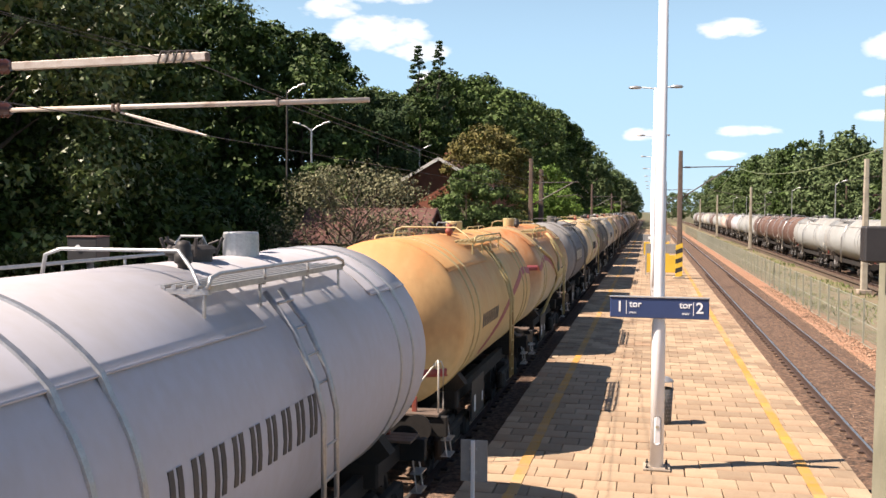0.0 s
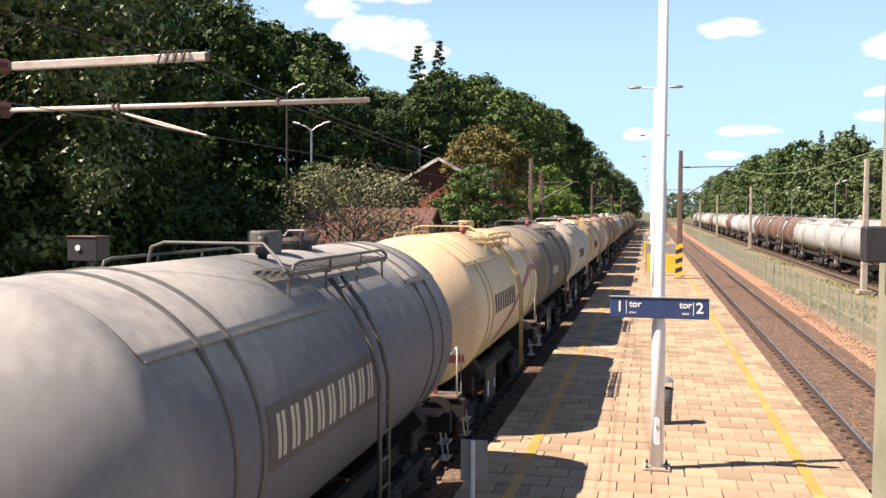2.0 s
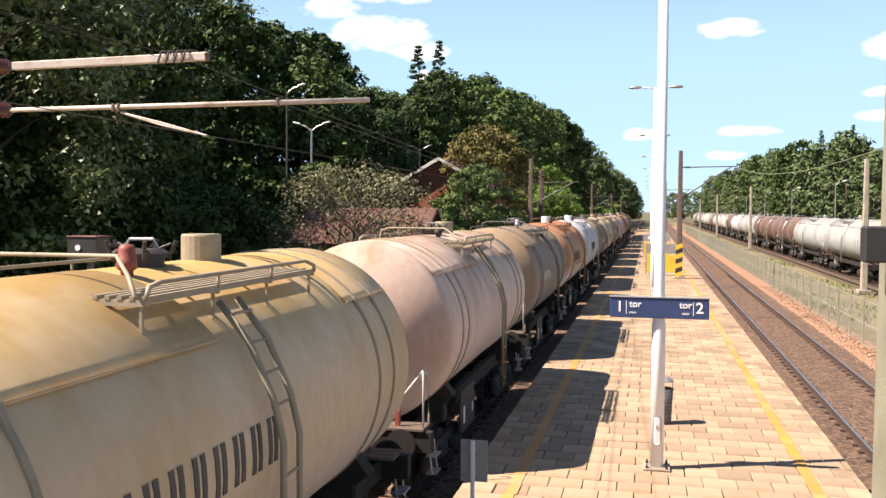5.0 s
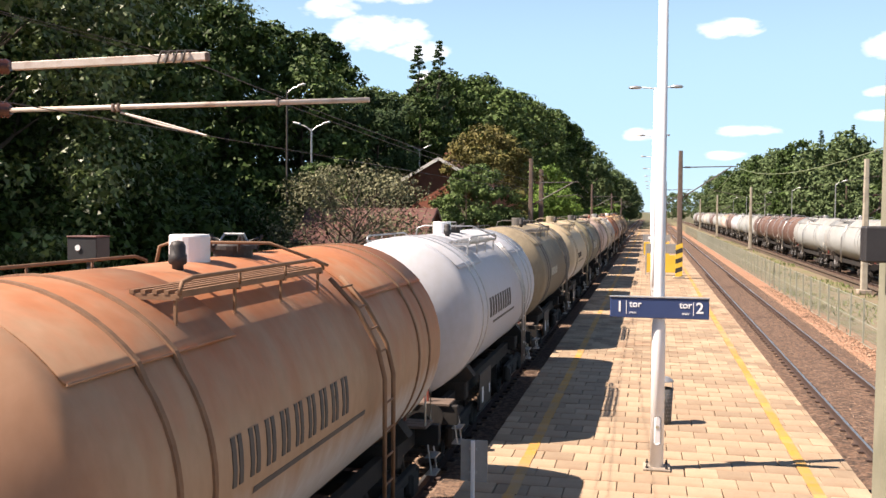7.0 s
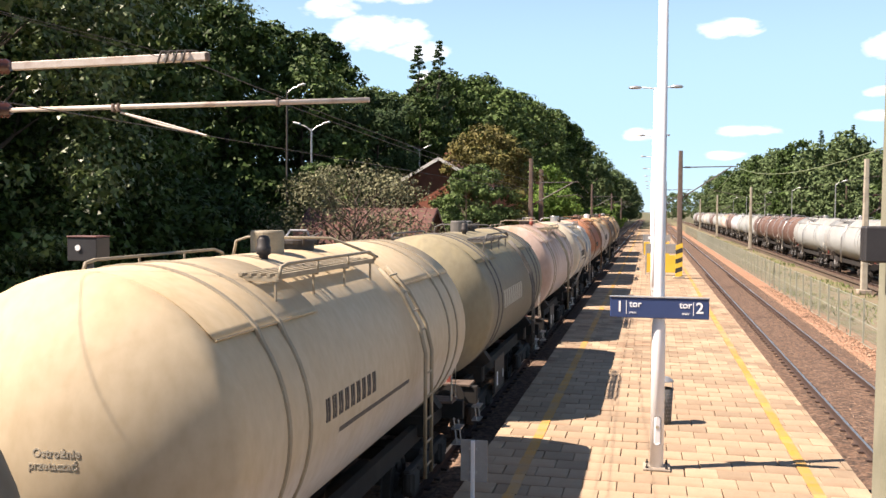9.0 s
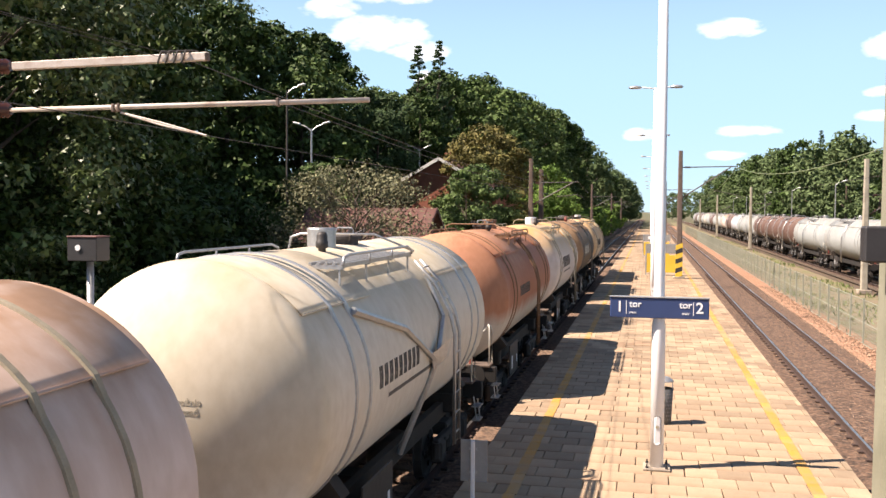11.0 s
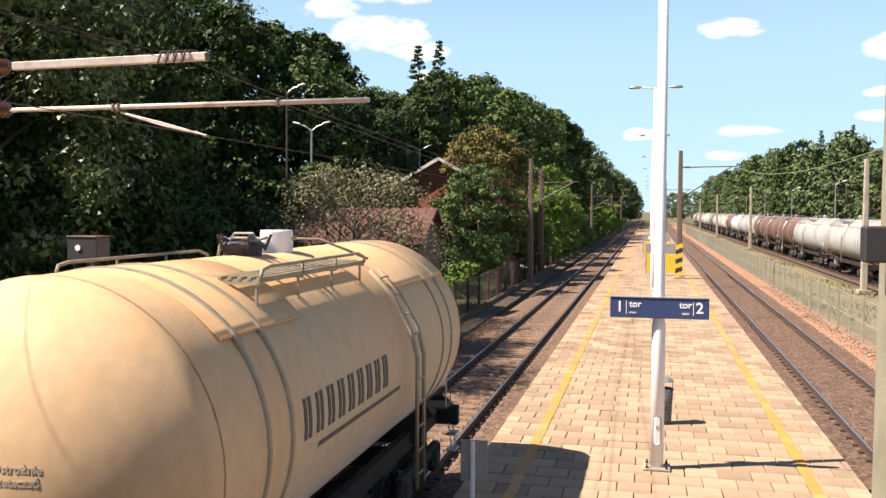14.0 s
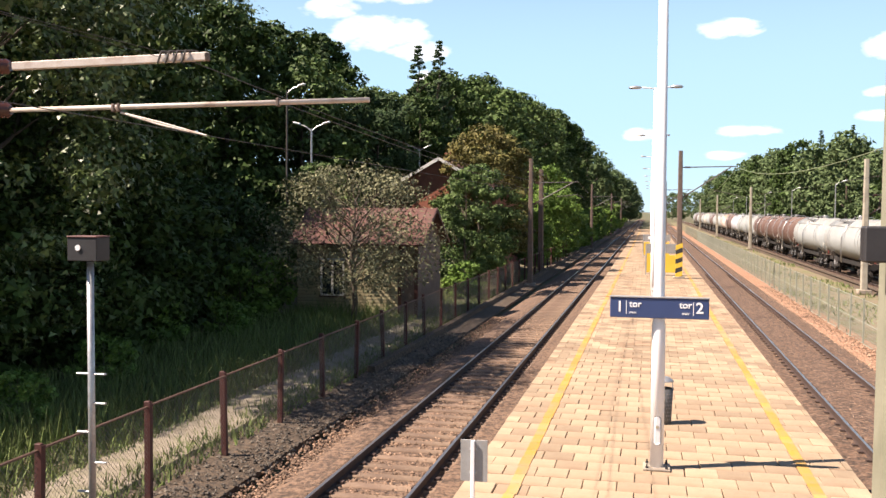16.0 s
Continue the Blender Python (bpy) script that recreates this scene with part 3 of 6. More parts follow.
def build_platform():
    pl = empty("platform", pose(0, 0, 0))
    tagged(pl, label="island platform paved with worn sandy concrete slabs", category="platform", kind="structure")
    me = strip_prism("core", [(EDGE_L + 0.02, -0.45), (EDGE_R - 0.02, -0.45), (EDGE_R - 0.02, ZP - 0.05), (EDGE_L + 0.02, ZP - 0.05)], -8, PLATFORM_END)
    put("core", me, M["joint"], pl)
    me = strip_prism("edge_wall", [(EDGE_L, -0.45), (EDGE_L + 0.14, -0.45), (EDGE_L + 0.14, ZP - 0.06), (EDGE_L, ZP - 0.06)], -8, PLATFORM_END)
    put("edge_wall", me, M["kerb"], pl)
    me = strip_prism("edge_wall", [(EDGE_R - 0.14, -0.45), (EDGE_R, -0.45), (EDGE_R, ZP - 0.06), (EDGE_R - 0.14, ZP - 0.06)], -8, PLATFORM_END)
    put("edge_wall", me, M["kerb"], pl)
    bm = bmesh.new()
    r = bmesh.ops.create_cube(bm, size=1.0)
    bmesh.ops.scale(bm, vec=(0.488, 0.488, 0.07), verts=bm.verts)
    bmesh.ops.bevel(bm, geom=[e for e in bm.edges if all(v.co.z > 0 for v in e.verts)], offset=0.008, segments=1, affect="EDGES")
    slab = finish("slab", bm)
    cells = []
    row = 0
    y = -7.75
    while y < PLATFORM_END:
        shift = 0.25 * (row % 2)
        x = EDGE_L + 0.25 - shift
        while x < EDGE_R + 0.2:
            lo, hi = max(x - 0.25, EDGE_L), min(x + 0.25, EDGE_R)
            if hi - lo > 0.05:
                cells.append(((lo + hi) / 2, y, hi - lo))
            x += 0.5
        row += 1
        y += 0.5
    far_v, count = [], 0
    for x, y, w in cells:
        dz, tilt, turn = rng.normal(0, 0.003), rng.normal(0, 0.35, 2), rng.normal(0, 0.35)
        if 12.0 < y < 25 and w > 0.45 and count < 295:
            count += 1
            put("slab", slab, M["slab"], pl, pose(x + rng.normal(0, 0.003), y, ZP - 0.035 + dz, tilt[0], tilt[1], turn))
        else:
            far_v.append((x, y, w, dz))
    vs, fs = [], []
    for i, (x, y, w, dz) in enumerate(far_v):
        h, z = 0.243, ZP + dz
        a = w / 2 - 0.006
        vs += [(x - a, y - h, z), (x + a, y - h, z), (x + a, y + h, z), (x - a, y + h, z), (x - a, y - h, z - 0.06), (x + a, y - h, z - 0.06), (x + a, y + h, z - 0.06),
               (x - a, y + h, z - 0.06)]
        k = 8 * i
        fs += [(k, k + 1, k + 2, k + 3), (k, k + 4, k + 5, k + 1), (k + 1, k + 5, k + 6, k + 2), (k + 2, k + 6, k + 7, k + 3), (k + 3, k + 7, k + 4, k)]
    tagged(put("slabs", faces_mesh("slabs", vs, fs), M["slab"], pl), kind="stuff")
    for x in (-1.893, 2.427):
        # worn paint, broken at the slab joints
        bm = bmesh.new()
        y = -7.75
        while y < PLATFORM_END - 8:
            if rng.random() > 0.02:
                a, b = 0.085 + rng.normal(0, 0.006), 0.085 + rng.normal(0, 0.006)
                vs = [bm.verts.new(p) for p in ((x - a, y - 0.247, ZP + 0.011), (x + b, y - 0.247, ZP + 0.011), (x + b, y + 0.247, ZP + 0.011), (x - a, y + 0.247, ZP + 0.011))]
                lo = [bm.verts.new((v.co.x, v.co.y, ZP - 0.002)) for v in vs]
                bm.faces.new(vs)
                for k in range(4):
                    bm.faces.new((vs[k], vs[(k + 1) % 4], lo[(k + 1) % 4], lo[k]))
            y += 0.5
        part("safety_line", bm, M["yellow"], pl, "worn yellow safety line")
    return pl


# ---- platform things ----
def text_mesh(words, size, depth=0.004):
    cu = bpy.data.curves.new("lettering", "FONT")
    cu.body, cu.size, cu.extrude, cu.offset = words, size, depth, size * 0.018
    cu.align_x, cu.align_y = "LEFT", "BOTTOM"
    ob = bpy.data.objects.new("lettering", cu)
    me = bpy.data.meshes.new_from_object(ob)
    bpy.data.objects.remove(ob)
    return me


def build_lamp_pole(x, y, sign=False):
    ob = empty("lamp_pole", pose(x, y, ZP))
    bm = bmesh.new()
    bm_lathe(bm, [(0.0, 0.0), (0.105, 0.0), (0.105, 2.25), (0.09, 2.36), (0.085, 2.42), (0.07, 9.25), (0.0, 9.26)], 24, "Z")
    part("pole", bm, M["white_paint"], ob, smooth=True)
    bm = bmesh.new()
    bm_box(bm, (0.42, 0.42, 0.03), (0, 0, 0.02), bevel=0.008)
    part("base_plate", bm, M["kerb"], ob, "mortar base plate")
    for sx in (-0.15, 0.15):
        for sy in (-0.15, 0.15):
            bm = bmesh.new()
            bm_rod(bm, (sx, sy, 0.02), (sx, sy, 0.1), 0.014, 6)
            bm_rod(bm, (sx, sy, 0.035), (sx, sy, 0.06), 0.026, 6)
            part("bolt", bm, M["black"], ob)
    for half_w, depth, mat, label in ((0.062, 0.004, M["dark_trim"], "dark gap round the service door"), (0.052, 0.01, M["white_paint"], "rounded service door")):
        bm = bmesh.new()
        ring = [(half_w * math.cos(a), 0.62 + half_w * math.sin(a) + (0.17 if a <= math.pi else -0.17)) for a in np.linspace(0.0, math.tau, 25)[:-1]]
        # the door follows the round of the pole
        face = [bm.verts.new((px, -math.sqrt(0.105 ** 2 - px * px) - depth, pz)) for px, pz in ring]
        back = [bm.verts.new((px, -math.sqrt(0.105 ** 2 - px * px) + 0.01, pz)) for px, pz in ring]
        bm.faces.new(face)
        for k in range(24):
            bm.faces.new((face[k], face[(k + 1) % 24], back[(k + 1) % 24], back[k]))
        part("service_door", bm, mat, ob, label)
    bm = bmesh.new()
    bm_box(bm, (0.05, 0.004, 0.05), (0.0, -0.118, 0.68))
    part("warning_sticker", bm, M["mark_faded"], ob, "small faded warning sticker")
    for s in (-1, 1):
        arm = bmesh.new()
        bm_path(arm, [(0, 0, 9.2), (s * 0.3, 0, 9.25), (s * 0.7, 0, 9.275), (s * 1.0, 0, 9.28)], 0.03, 8)
        a = part("arm", arm, M["white_paint"], ob, smooth=True)
        bm = bmesh.new()
        bm_lathe(bm, [(0.0, -0.06), (0.1, -0.05), (0.13, 0.0), (0.1, 0.06), (0.0, 0.09)], 14, "Z")
        bmesh.ops.scale(bm, vec=(2.2, 1, 1), verts=bm.verts)
        part("luminaire", bm, M["galv"], a, "flat grey luminaire", smooth=True, m=pose(s * 0.85, 0, 9.27))
    tagged(ob, label="tall white tapered platform lamp pole with twin arms", category="lamp post", group="platform lamps")
    return ob


def build_track_sign(x, y):
    ob = empty("track_sign", pose(x, y, ZP - 0.035))
    bm = bmesh.new()
    bm_box(bm, (1.5, 0.07, 0.315), (0, -0.13, 2.585), bevel=0.012)
    part("panel", bm, M["navy"], ob)
    bm = bmesh.new()
    bm_box(bm, (1.52, 0.1, 0.02), (0, -0.13, 2.755), bevel=0.004)
    part("top_rail", bm, M["galv"], ob, "grey metal edge")
    for z in (2.5, 2.66):
        bm = bmesh.new()
        bm_lathe(bm, [(0.09, -0.02), (0.105, -0.02), (0.105, 0.02), (0.09, 0.02)], 20, "Z")
        part("clamp", bm, M["galv"], ob, m=pose(0, 0, z))
    f = -0.1685
    for words, size, tx, tz in (("1", 0.235, -0.66, 2.478), ("tor", 0.145, -0.455, 2.57), ("track", 0.052, -0.455, 2.487),
                                ("tor", 0.145, 0.305, 2.57), ("track", 0.052, 0.345, 2.487), ("2", 0.235, 0.55, 2.478)):
        put("lettering", text_mesh(words, size), M["white"], ob, pose(tx, f, tz, 90), label="white lettering")
    for tx in (-0.5, 0.515):
        bm = bmesh.new()
        bm_box(bm, (0.01, 0.004, 0.21), (tx, f, 2.59))
        part("divider", bm, M["white"], ob)
    tagged(ob, label="navy blue two-track sign with white lettering on the lamp pole", category="sign")
    return ob


def build_bin(x, y):
    ob = empty("litter_bin", pose(x, y, ZP))
    bm = bmesh.new()
    bm_lathe(bm, [(0.0, 0.02), (0.165, 0.02), (0.205, 0.68), (0.195, 0.68), (0.155, 0.05), (0.0, 0.05)], 28, "Z")
    body = part("body", bm, material("bin_grey", (0.1, 0.1, 0.1), (0.07, 0.07, 0.07), rough=0.6, metal=0.1), ob, smooth=True)
    bm = bmesh.new()
    bm_rod(bm, (0, 0, -0.003), (0, 0, 0.003), 0.013, 6)
    hole = finish("hole", bm)
    for r in range(8):
        z = 0.1 + r * 0.07
        rad = 0.166 + (z - 0.02) / 0.66 * 0.04
        for k in range(18):
            a = (k + 0.5 * (r % 2)) * math.tau / 18
            put("hole", hole, M["lens_grey"], body, Matrix.Translation((rad * math.cos(a), rad * math.sin(a), z)) @ Vector((math.cos(a), math.sin(a), 0)).to_track_quat("Z", "Y").to_matrix().to_4x4())
    bm = bmesh.new()
    bm_lathe(bm, [(0.0, 0.9), (0.12, 0.89), (0.21, 0.83), (0.215, 0.815), (0.0, 0.815)], 28, "Z")
    part("lid", bm, M["galv"], ob, "domed grey rain lid", smooth=True)
    for s in (-1, 1):
        bm = bmesh.new()
        bm_box(bm, (0.02, 0.03, 0.2), (s * 0.19, 0, 0.75))
        part("bracket", bm, M["galv"], ob)
    bm = bmesh.new()
    bm_lathe(bm, [(0.0, 0.0), (0.12, 0.0), (0.12, 0.03), (0.0, 0.03)], 20, "Z")
    part("foot", bm, M["black"], ob)
    ob.scale = (0.85, 0.85, 1.0)
    tagged(ob, label="grey perforated metal litter bin with a domed lid", category="bin")


def build_back_plate(x, y):
    ob = empty("stop_board", pose(x, y, ZP))
    bm = bmesh.new()
    bm_box(bm, (0.345, 0.012, 0.53), (0, 0, 0.9), bevel=0.003)
    part("plate", bm, M["grey_plate"], ob, "plain grey back of a sign plate")
    bm = bmesh.new()
    bm_box(bm, (0.05, 0.04, 1.16), (-0.012, -0.03, 0.58), bevel=0.006)
    part("post", bm, M["white_paint"], ob, "white square post")
    for z in (0.75, 1.05):
        bm = bmesh.new()
        bm_box(bm, (0.1, 0.01, 0.03), (-0.012, -0.012, z))
        part("clamp", bm, M["galv"], ob)
    tagged(ob, label="low grey sign plate seen from behind on a white post", category="sign")


def build_notice_board(x, y, w):
    ob = empty("notice_board", pose(x, y, ZP))
    for s in (-1, 1):
        bm = bmesh.new()
        bm_box(bm, (0.07, 0.07, 2.0), (s * w / 2, 0, 1.0), bevel=0.008)
        part("post", bm, M["galv"], ob)
    for z0, z1, mat, label in ((0.2, 1.3, M["board_yellow"], "yellow timetable panel"), (1.4, 2.0, M["grey_plate"], "pale grey header panel")):
        bm = bmesh.new()
        bm_box(bm, (w - 0.08, 0.05, z1 - z0), (0, 0, (z0 + z1) / 2), bevel=0.008)
        p = part("panel", bm, mat, ob, label)
        bm = bmesh.new()
        bm_box(bm, (w * 0.4, 0.01, (z1 - z0) * 0.45), (-w * 0.12, -0.034, (z0 + z1) / 2))
        part("sheet", bm, M["white"], p, "white timetable sheet")
    tagged(ob, label="yellow timetable board on grey posts on the platform", category="notice board", group="timetable boards")
    return ob


def build_mast(x, y, h, w0, w1, mat, label, z=ZP, striped=False, bracket=None, steps=False):
    ob = empty("overhead_line_mast", pose(x, y, z))
    bm = bmesh.new()
    vs = [bm.verts.new((sx * w / 2, sy * w / 2, zz)) for zz, w in ((0, w0), (h, w1)) for sx, sy in ((-1, -1), (1, -1), (1, 1), (-1, 1))]
    for f in ((0, 1, 5, 4), (1, 2, 6, 5), (2, 3, 7, 6), (3, 0, 4, 7), (4, 5, 6, 7), (3, 2, 1, 0)):
        bm.faces.new([vs[k] for k in f])
    bmesh.ops.bevel(bm, geom=[e for e in bm.edges if abs(e.verts[0].co.z - e.verts[1].co.z) > 1], offset=w0 * 0.12, segments=1, affect="EDGES")
    shaft = part("shaft", bm, mat, ob)
    bm = bmesh.new()
    bm_box(bm, (w0 * 1.9, w0 * 1.9, 0.25), (0, 0, 0.0), bevel=0.03)
    part("footing", bm, M["kerb"], ob)
    if striped:
        for k in range(7):
            bm = bmesh.new()
            lo, hi, s = 0.1 + k * 0.28, 0.1 + (k + 1) * 0.28, w0 * 0.56
            ring = [[bm.verts.new((sx * s, sy * s, zz + (0.1 if sx > 0 else -0.06))) for sx, sy in ((-1, -1), (1, -1), (1, 1), (-1, 1))] for zz in (lo, hi)]
            for j in range(4):
                bm.faces.new((ring[0][j], ring[0][(j + 1) % 4], ring[1][(j + 1) % 4], ring[1][j]))
            bm.faces.new(ring[0][::-1])
            bm.faces.new(ring[1])
            part("warning_band", bm, M["stripe_black"] if k % 2 else M["board_yellow"], ob, "black warning band" if k % 2 else "yellow warning band")
    if bracket:
        reach, zt, zb = bracket
        bm = bmesh.new()
        bm_path(bm, [(0, 0, zt), (reach, 0, zt + 0.05)], 0.035)
        part("top_tube", bm, M["cable"], ob)
        bm = bmesh.new()
        bm_path(bm, [(0, 0, zb), (reach * 0.88, 0, zt)], 0.045)
        part("strut", bm, M["cable"], ob)
        bm = bmesh.new()
        bm_path(bm, [(reach * 0.55, 0, zb + 0.55), (reach * 0.98, 0, 5.45 - z), (reach * 1.1, 0, 5.25 - z)], 0.022)
        part("steady_arm", bm, M["cable"], ob)
        for zz, xx in ((zt, 0.3), (zb + 0.12, 0.28)):
            sgn = 1 if reach > 0 else -1
            bm = bmesh.new()
            for k in range(5):
                bmesh.ops.create_cone(bm, cap_ends=True, segments=10, radius1=0.07, radius2=0.05, depth=0.04,
                                      matrix=pose(sgn * (xx + 0.06 * k), 0, zz + (0.06 * k * 0.9 if zz != zt else 0), 0, 90))
            part("insulator", bm, M["insulator"], ob, "ribbed brown insulator")
    tagged(ob, label=label, category="mast", group="overhead line masts")
    return ob


def build_wire(name, x0, y0, z0, x1, y1, z1, sag, r, mat, label):
    bm = bmesh.new()
    n = 20
    pts = [(x0 + (x1 - x0) * t, y0 + (y1 - y0) * t, z0 + (z1 - z0) * t - 4 * sag * t * (1 - t)) for t in np.linspace(0, 1, n + 1)]
    bm_path(bm, pts, r, 5)
    tagged(part(name, bm, mat, None), label=label, category="cable", group="overhead wires")


def build_cantilever(y):
    ob = empty("cantilever", pose(-7.35, y, 0))
    bm = bmesh.new()
    bm_box(bm, (2.27, 0.07, 0.085), (1.81, 0, 5.984), Euler((0, radians(-1.0), 0)).to_matrix(), bevel=0.008)
    part("upper_beam", bm, M["tube"], ob, "pale weathered upper beam")
    bm = bmesh.new()
    bm_path(bm, [(0.15, 0, 5.495), (4.65, 0, 5.53)], 0.026, 10)
    part("lower_tube", bm, M["tube"], ob, "pale lower registration tube", smooth=True)
    bm = bmesh.new()
    for zz in (0.012, -0.012):
        bm_path(bm, [(1.95, 0, 5.45), (2.4, 0, 5.33 + zz), (2.92, 0, 5.2)], 0.012, 6)
    part("steady_arm", bm, M["tube"], ob, "thin steady arm")
    for z, xi in ((5.965, 0.45), (5.5, 0.45)):
        bm = bmesh.new()
        for k in range(4):
            bmesh.ops.create_cone(bm, cap_ends=True, segments=14, radius1=0.085, radius2=0.05, depth=0.05, matrix=pose(xi + 0.055 * k, 0, z, 0, 90))
        bm_rod(bm, (-0.12, 0, z), (xi, 0, z), 0.03, 8)
        part("insulator", bm, M["insulator"], ob, "ribbed brown insulator", smooth=False)
    for px, pz in ((1.93, 5.5), (3.7, 5.525), (2.93, 6.0), (1.87, 5.5)):
        bm = bmesh.new()
        bm_box(bm, (0.035, 0.07, 0.085), (px, 0, pz), bevel=0.008)
        part("clamp", bm, M["brown_mast"], ob)
    bm = bmesh.new()
    for k in range(4):
        bm_path(bm, [(2.4 + 0.09 * k, -0.05, 5.94), (2.45 + 0.09 * k, -0.06, 6.06), (2.52 + 0.09 * k, 0.05, 6.07), (2.55 + 0.09 * k, 0.06, 5.95)], 0.012, 5)
    part("messenger_saddle", bm, M["cable"], ob, "coiled wire saddle")
    bm = bmesh.new()
    bm_box(bm, (0.3, 0.3, 8.4), (-0.25, 0, 4.0), bevel=0.03)
    part("mast", bm, M["brown_mast"], ob, "brown steel mast")
    tagged(ob, label="overhead line cantilever with pale tubes over the near track", category="cantilever")


def build_signal_post(x, y):
    ob = empty("signal_post", pose(x, y, -0.15))
    bm = bmesh.new()
    bm_rod(bm, (0, 0, 0), (0, 0, 3.95), 0.045, 14)
    part("pole", bm, M["galv"], ob, smooth=True)
    bm = bmesh.new()
    bm_box(bm, (0.42, 0.3, 0.3), (-0.02, 0, 4.08), bevel=0.01)
    box = part("housing", bm, M["black"], ob, "black box housing")
    bm = bmesh.new()
    bm_box(bm, (0.43, 0.32, 0.02), (-0.02, 0, 4.24), bevel=0.006)
    part("roof_sheet", bm, M["dull_red"], ob, "dull red-brown lid")
    bm = bmesh.new()
    bmesh.ops.create_cone(bm, cap_ends=True, segments=20, radius1=0.036, radius2=0.036, depth=0.02, matrix=pose(-0.07, -0.155, 4.1, 90))
    part("lens", bm, M["lens"], box, "round milky lens")
    for z, s in ((2.47, -1), (2.47, 1), (2.09, 1), (1.71, -1), (1.32, 1), (0.93, -1)):
        bm = bmesh.new()
        bm_box(bm, (0.17, 0.05, 0.022), (s * 0.12, 0, z), bevel=0.004)
        part("step", bm, M["galv"], ob, "flat climbing step")
    tagged(ob, label="slim grey post carrying a black box with a round lens", category="signal post")


def build_left_fence():
    fence = empty("wire_fence", pose(0, 0, 0))
    tagged(fence, label="low wire-mesh fence with rusty red posts beside the track", category="fence")
    bm = bmesh.new()
    bm_box(bm, (0.09, 0.07, 1.62), (0, 0, 0.7), bevel=0.008)
    bm_box(bm, (0.03, 0.09, 1.6), (0.05, 0, 0.69))
    post = finish("post", bm)
    step, h = 2.74, 1.33
    bm = bmesh.new()
    pitch = 0.085
    for s in (1, -1):
        k = -h
        while k < step:
            # a diagonal wire, cut at the panel's ends
            a, b = max(k, 0), min(k + h, step)
            if b - a > 0.02:
                za, zb = (a - k), (b - k)
                if s < 0:
                    za, zb = h - za, h - zb
                bm_rod(bm, (0, a, za), (0, b, zb), 0.0028, 3, caps=False)
            k += pitch
    net = finish("wire_mesh", bm)
    bm = bmesh.new()
    bm_rod(bm, (0, 0, 1.42), (0, step, 1.42), 0.022, 6)
    rail = finish("top_rail", bm)
    for i in range(-3, 30):
        y, x = 13.12 + step * i, -7.68 - 0.03 * i if i < 7 else -7.89
        put("post", post, M["fence_post"], fence, pose(x, y, -0.08, rng.normal(0, 0.7), rng.normal(0, 0.7)), label="rusty red steel post")
        put("top_rail", rail, M["fence_rail"], fence, pose(x, y, -0.08))
        if i < 16:
            put("wire_mesh", net, M["wire"], fence, pose(x, y, -0.02))


def build_right_fence():
    fence = empty("panel_fence", pose(0, 0, 0))
    tagged(fence, label="pale galvanised mesh fence along the far track", category="fence")
    bm = bmesh.new()
    bm_box(bm, (0.06, 0.06, 1.75), (0, 0, 0.85), bevel=0.006)
    post = finish("post", bm)
    bm = bmesh.new()
    step = 2.2
    for z in np.arange(0.12, 1.66, 0.11):
        bm_rod(bm, (0, 0, z), (0, step, z), 0.004, 3, caps=False)
    for y in np.arange(0.05, step, 0.11):
        bm_rod(bm, (0, y, 0.1), (0, y, 1.65), 0.004, 3, caps=False)
    for z in (0.1, 0.85, 1.65):
        bm_rod(bm, (0, 0, z), (0, step, z), 0.016, 4)
    net = finish("mesh_panel", bm)
    for i in range(84):
        y = 22 + step * i
        put("post", post, M["light_wire"], fence, pose(7.45, y, -0.3, 0, rng.normal(0, 0.6)))
        if i < 60:
            put("mesh_panel", net, M["light_wire"], fence, pose(7.45, y, -0.3))
    bm = bmesh.new()
    for z in (0.55, 1.35):
        bm_rod(bm, (7.45, 154, z), (7.45, 207, z), 0.02, 4)
    part("far_rail", bm, M["light_wire"], fence)


def build_street_lamp(x, y, h, arms=2, pole_mat="galv", label="grey street lamp with twin heads among the trees"):
    ob = empty("street_lamp", pose(x, y, 0))
    bm = bmesh.new()
    bm_rod(bm, (0, 0, 0), (0, 0, h), 0.09, 8, 0.05)
    part("pole", bm, M[pole_mat], ob)
    for s in ((-1, 1) if arms == 2 else (1,)):
        bm = bmesh.new()
        bm_path(bm, [(0, 0, h - 0.15), (s * 0.3, 0, h + 0.1), (s * 0.75, 0, h + 0.25)], 0.035)
        a = part("arm", bm, M["galv"], ob)
        bm = bmesh.new()
        bm_box(bm, (0.45, 0.2, 0.1), (s * 0.85, 0, h + 0.3), Euler((0, radians(-12 * s), 0)).to_matrix(), bevel=0.04)
        part("lamp_head", bm, M["white_paint"], a, "pale lamp head")
    tagged(ob, label=label, category="street lamp", group="street lamps")
    return ob


def roof_gable(bm, w, length, z0, rise, over=0.35, thick=0.12):
    """A ridge along y with two thick slopes."""
    for s in (-1, 1):
        a = math.atan2(rise, w / 2)
        ext = (w / 2 + over) / math.cos(a)
        mid = Vector((s * (w / 2 + over) / 2, 0, z0 + rise - (w / 2 + over) / 2 * math.tan(a) + thick / 2))
        bm_box(bm, (ext, length + 2 * over, thick), mid, Euler((0, s * a, 0)).to_matrix())


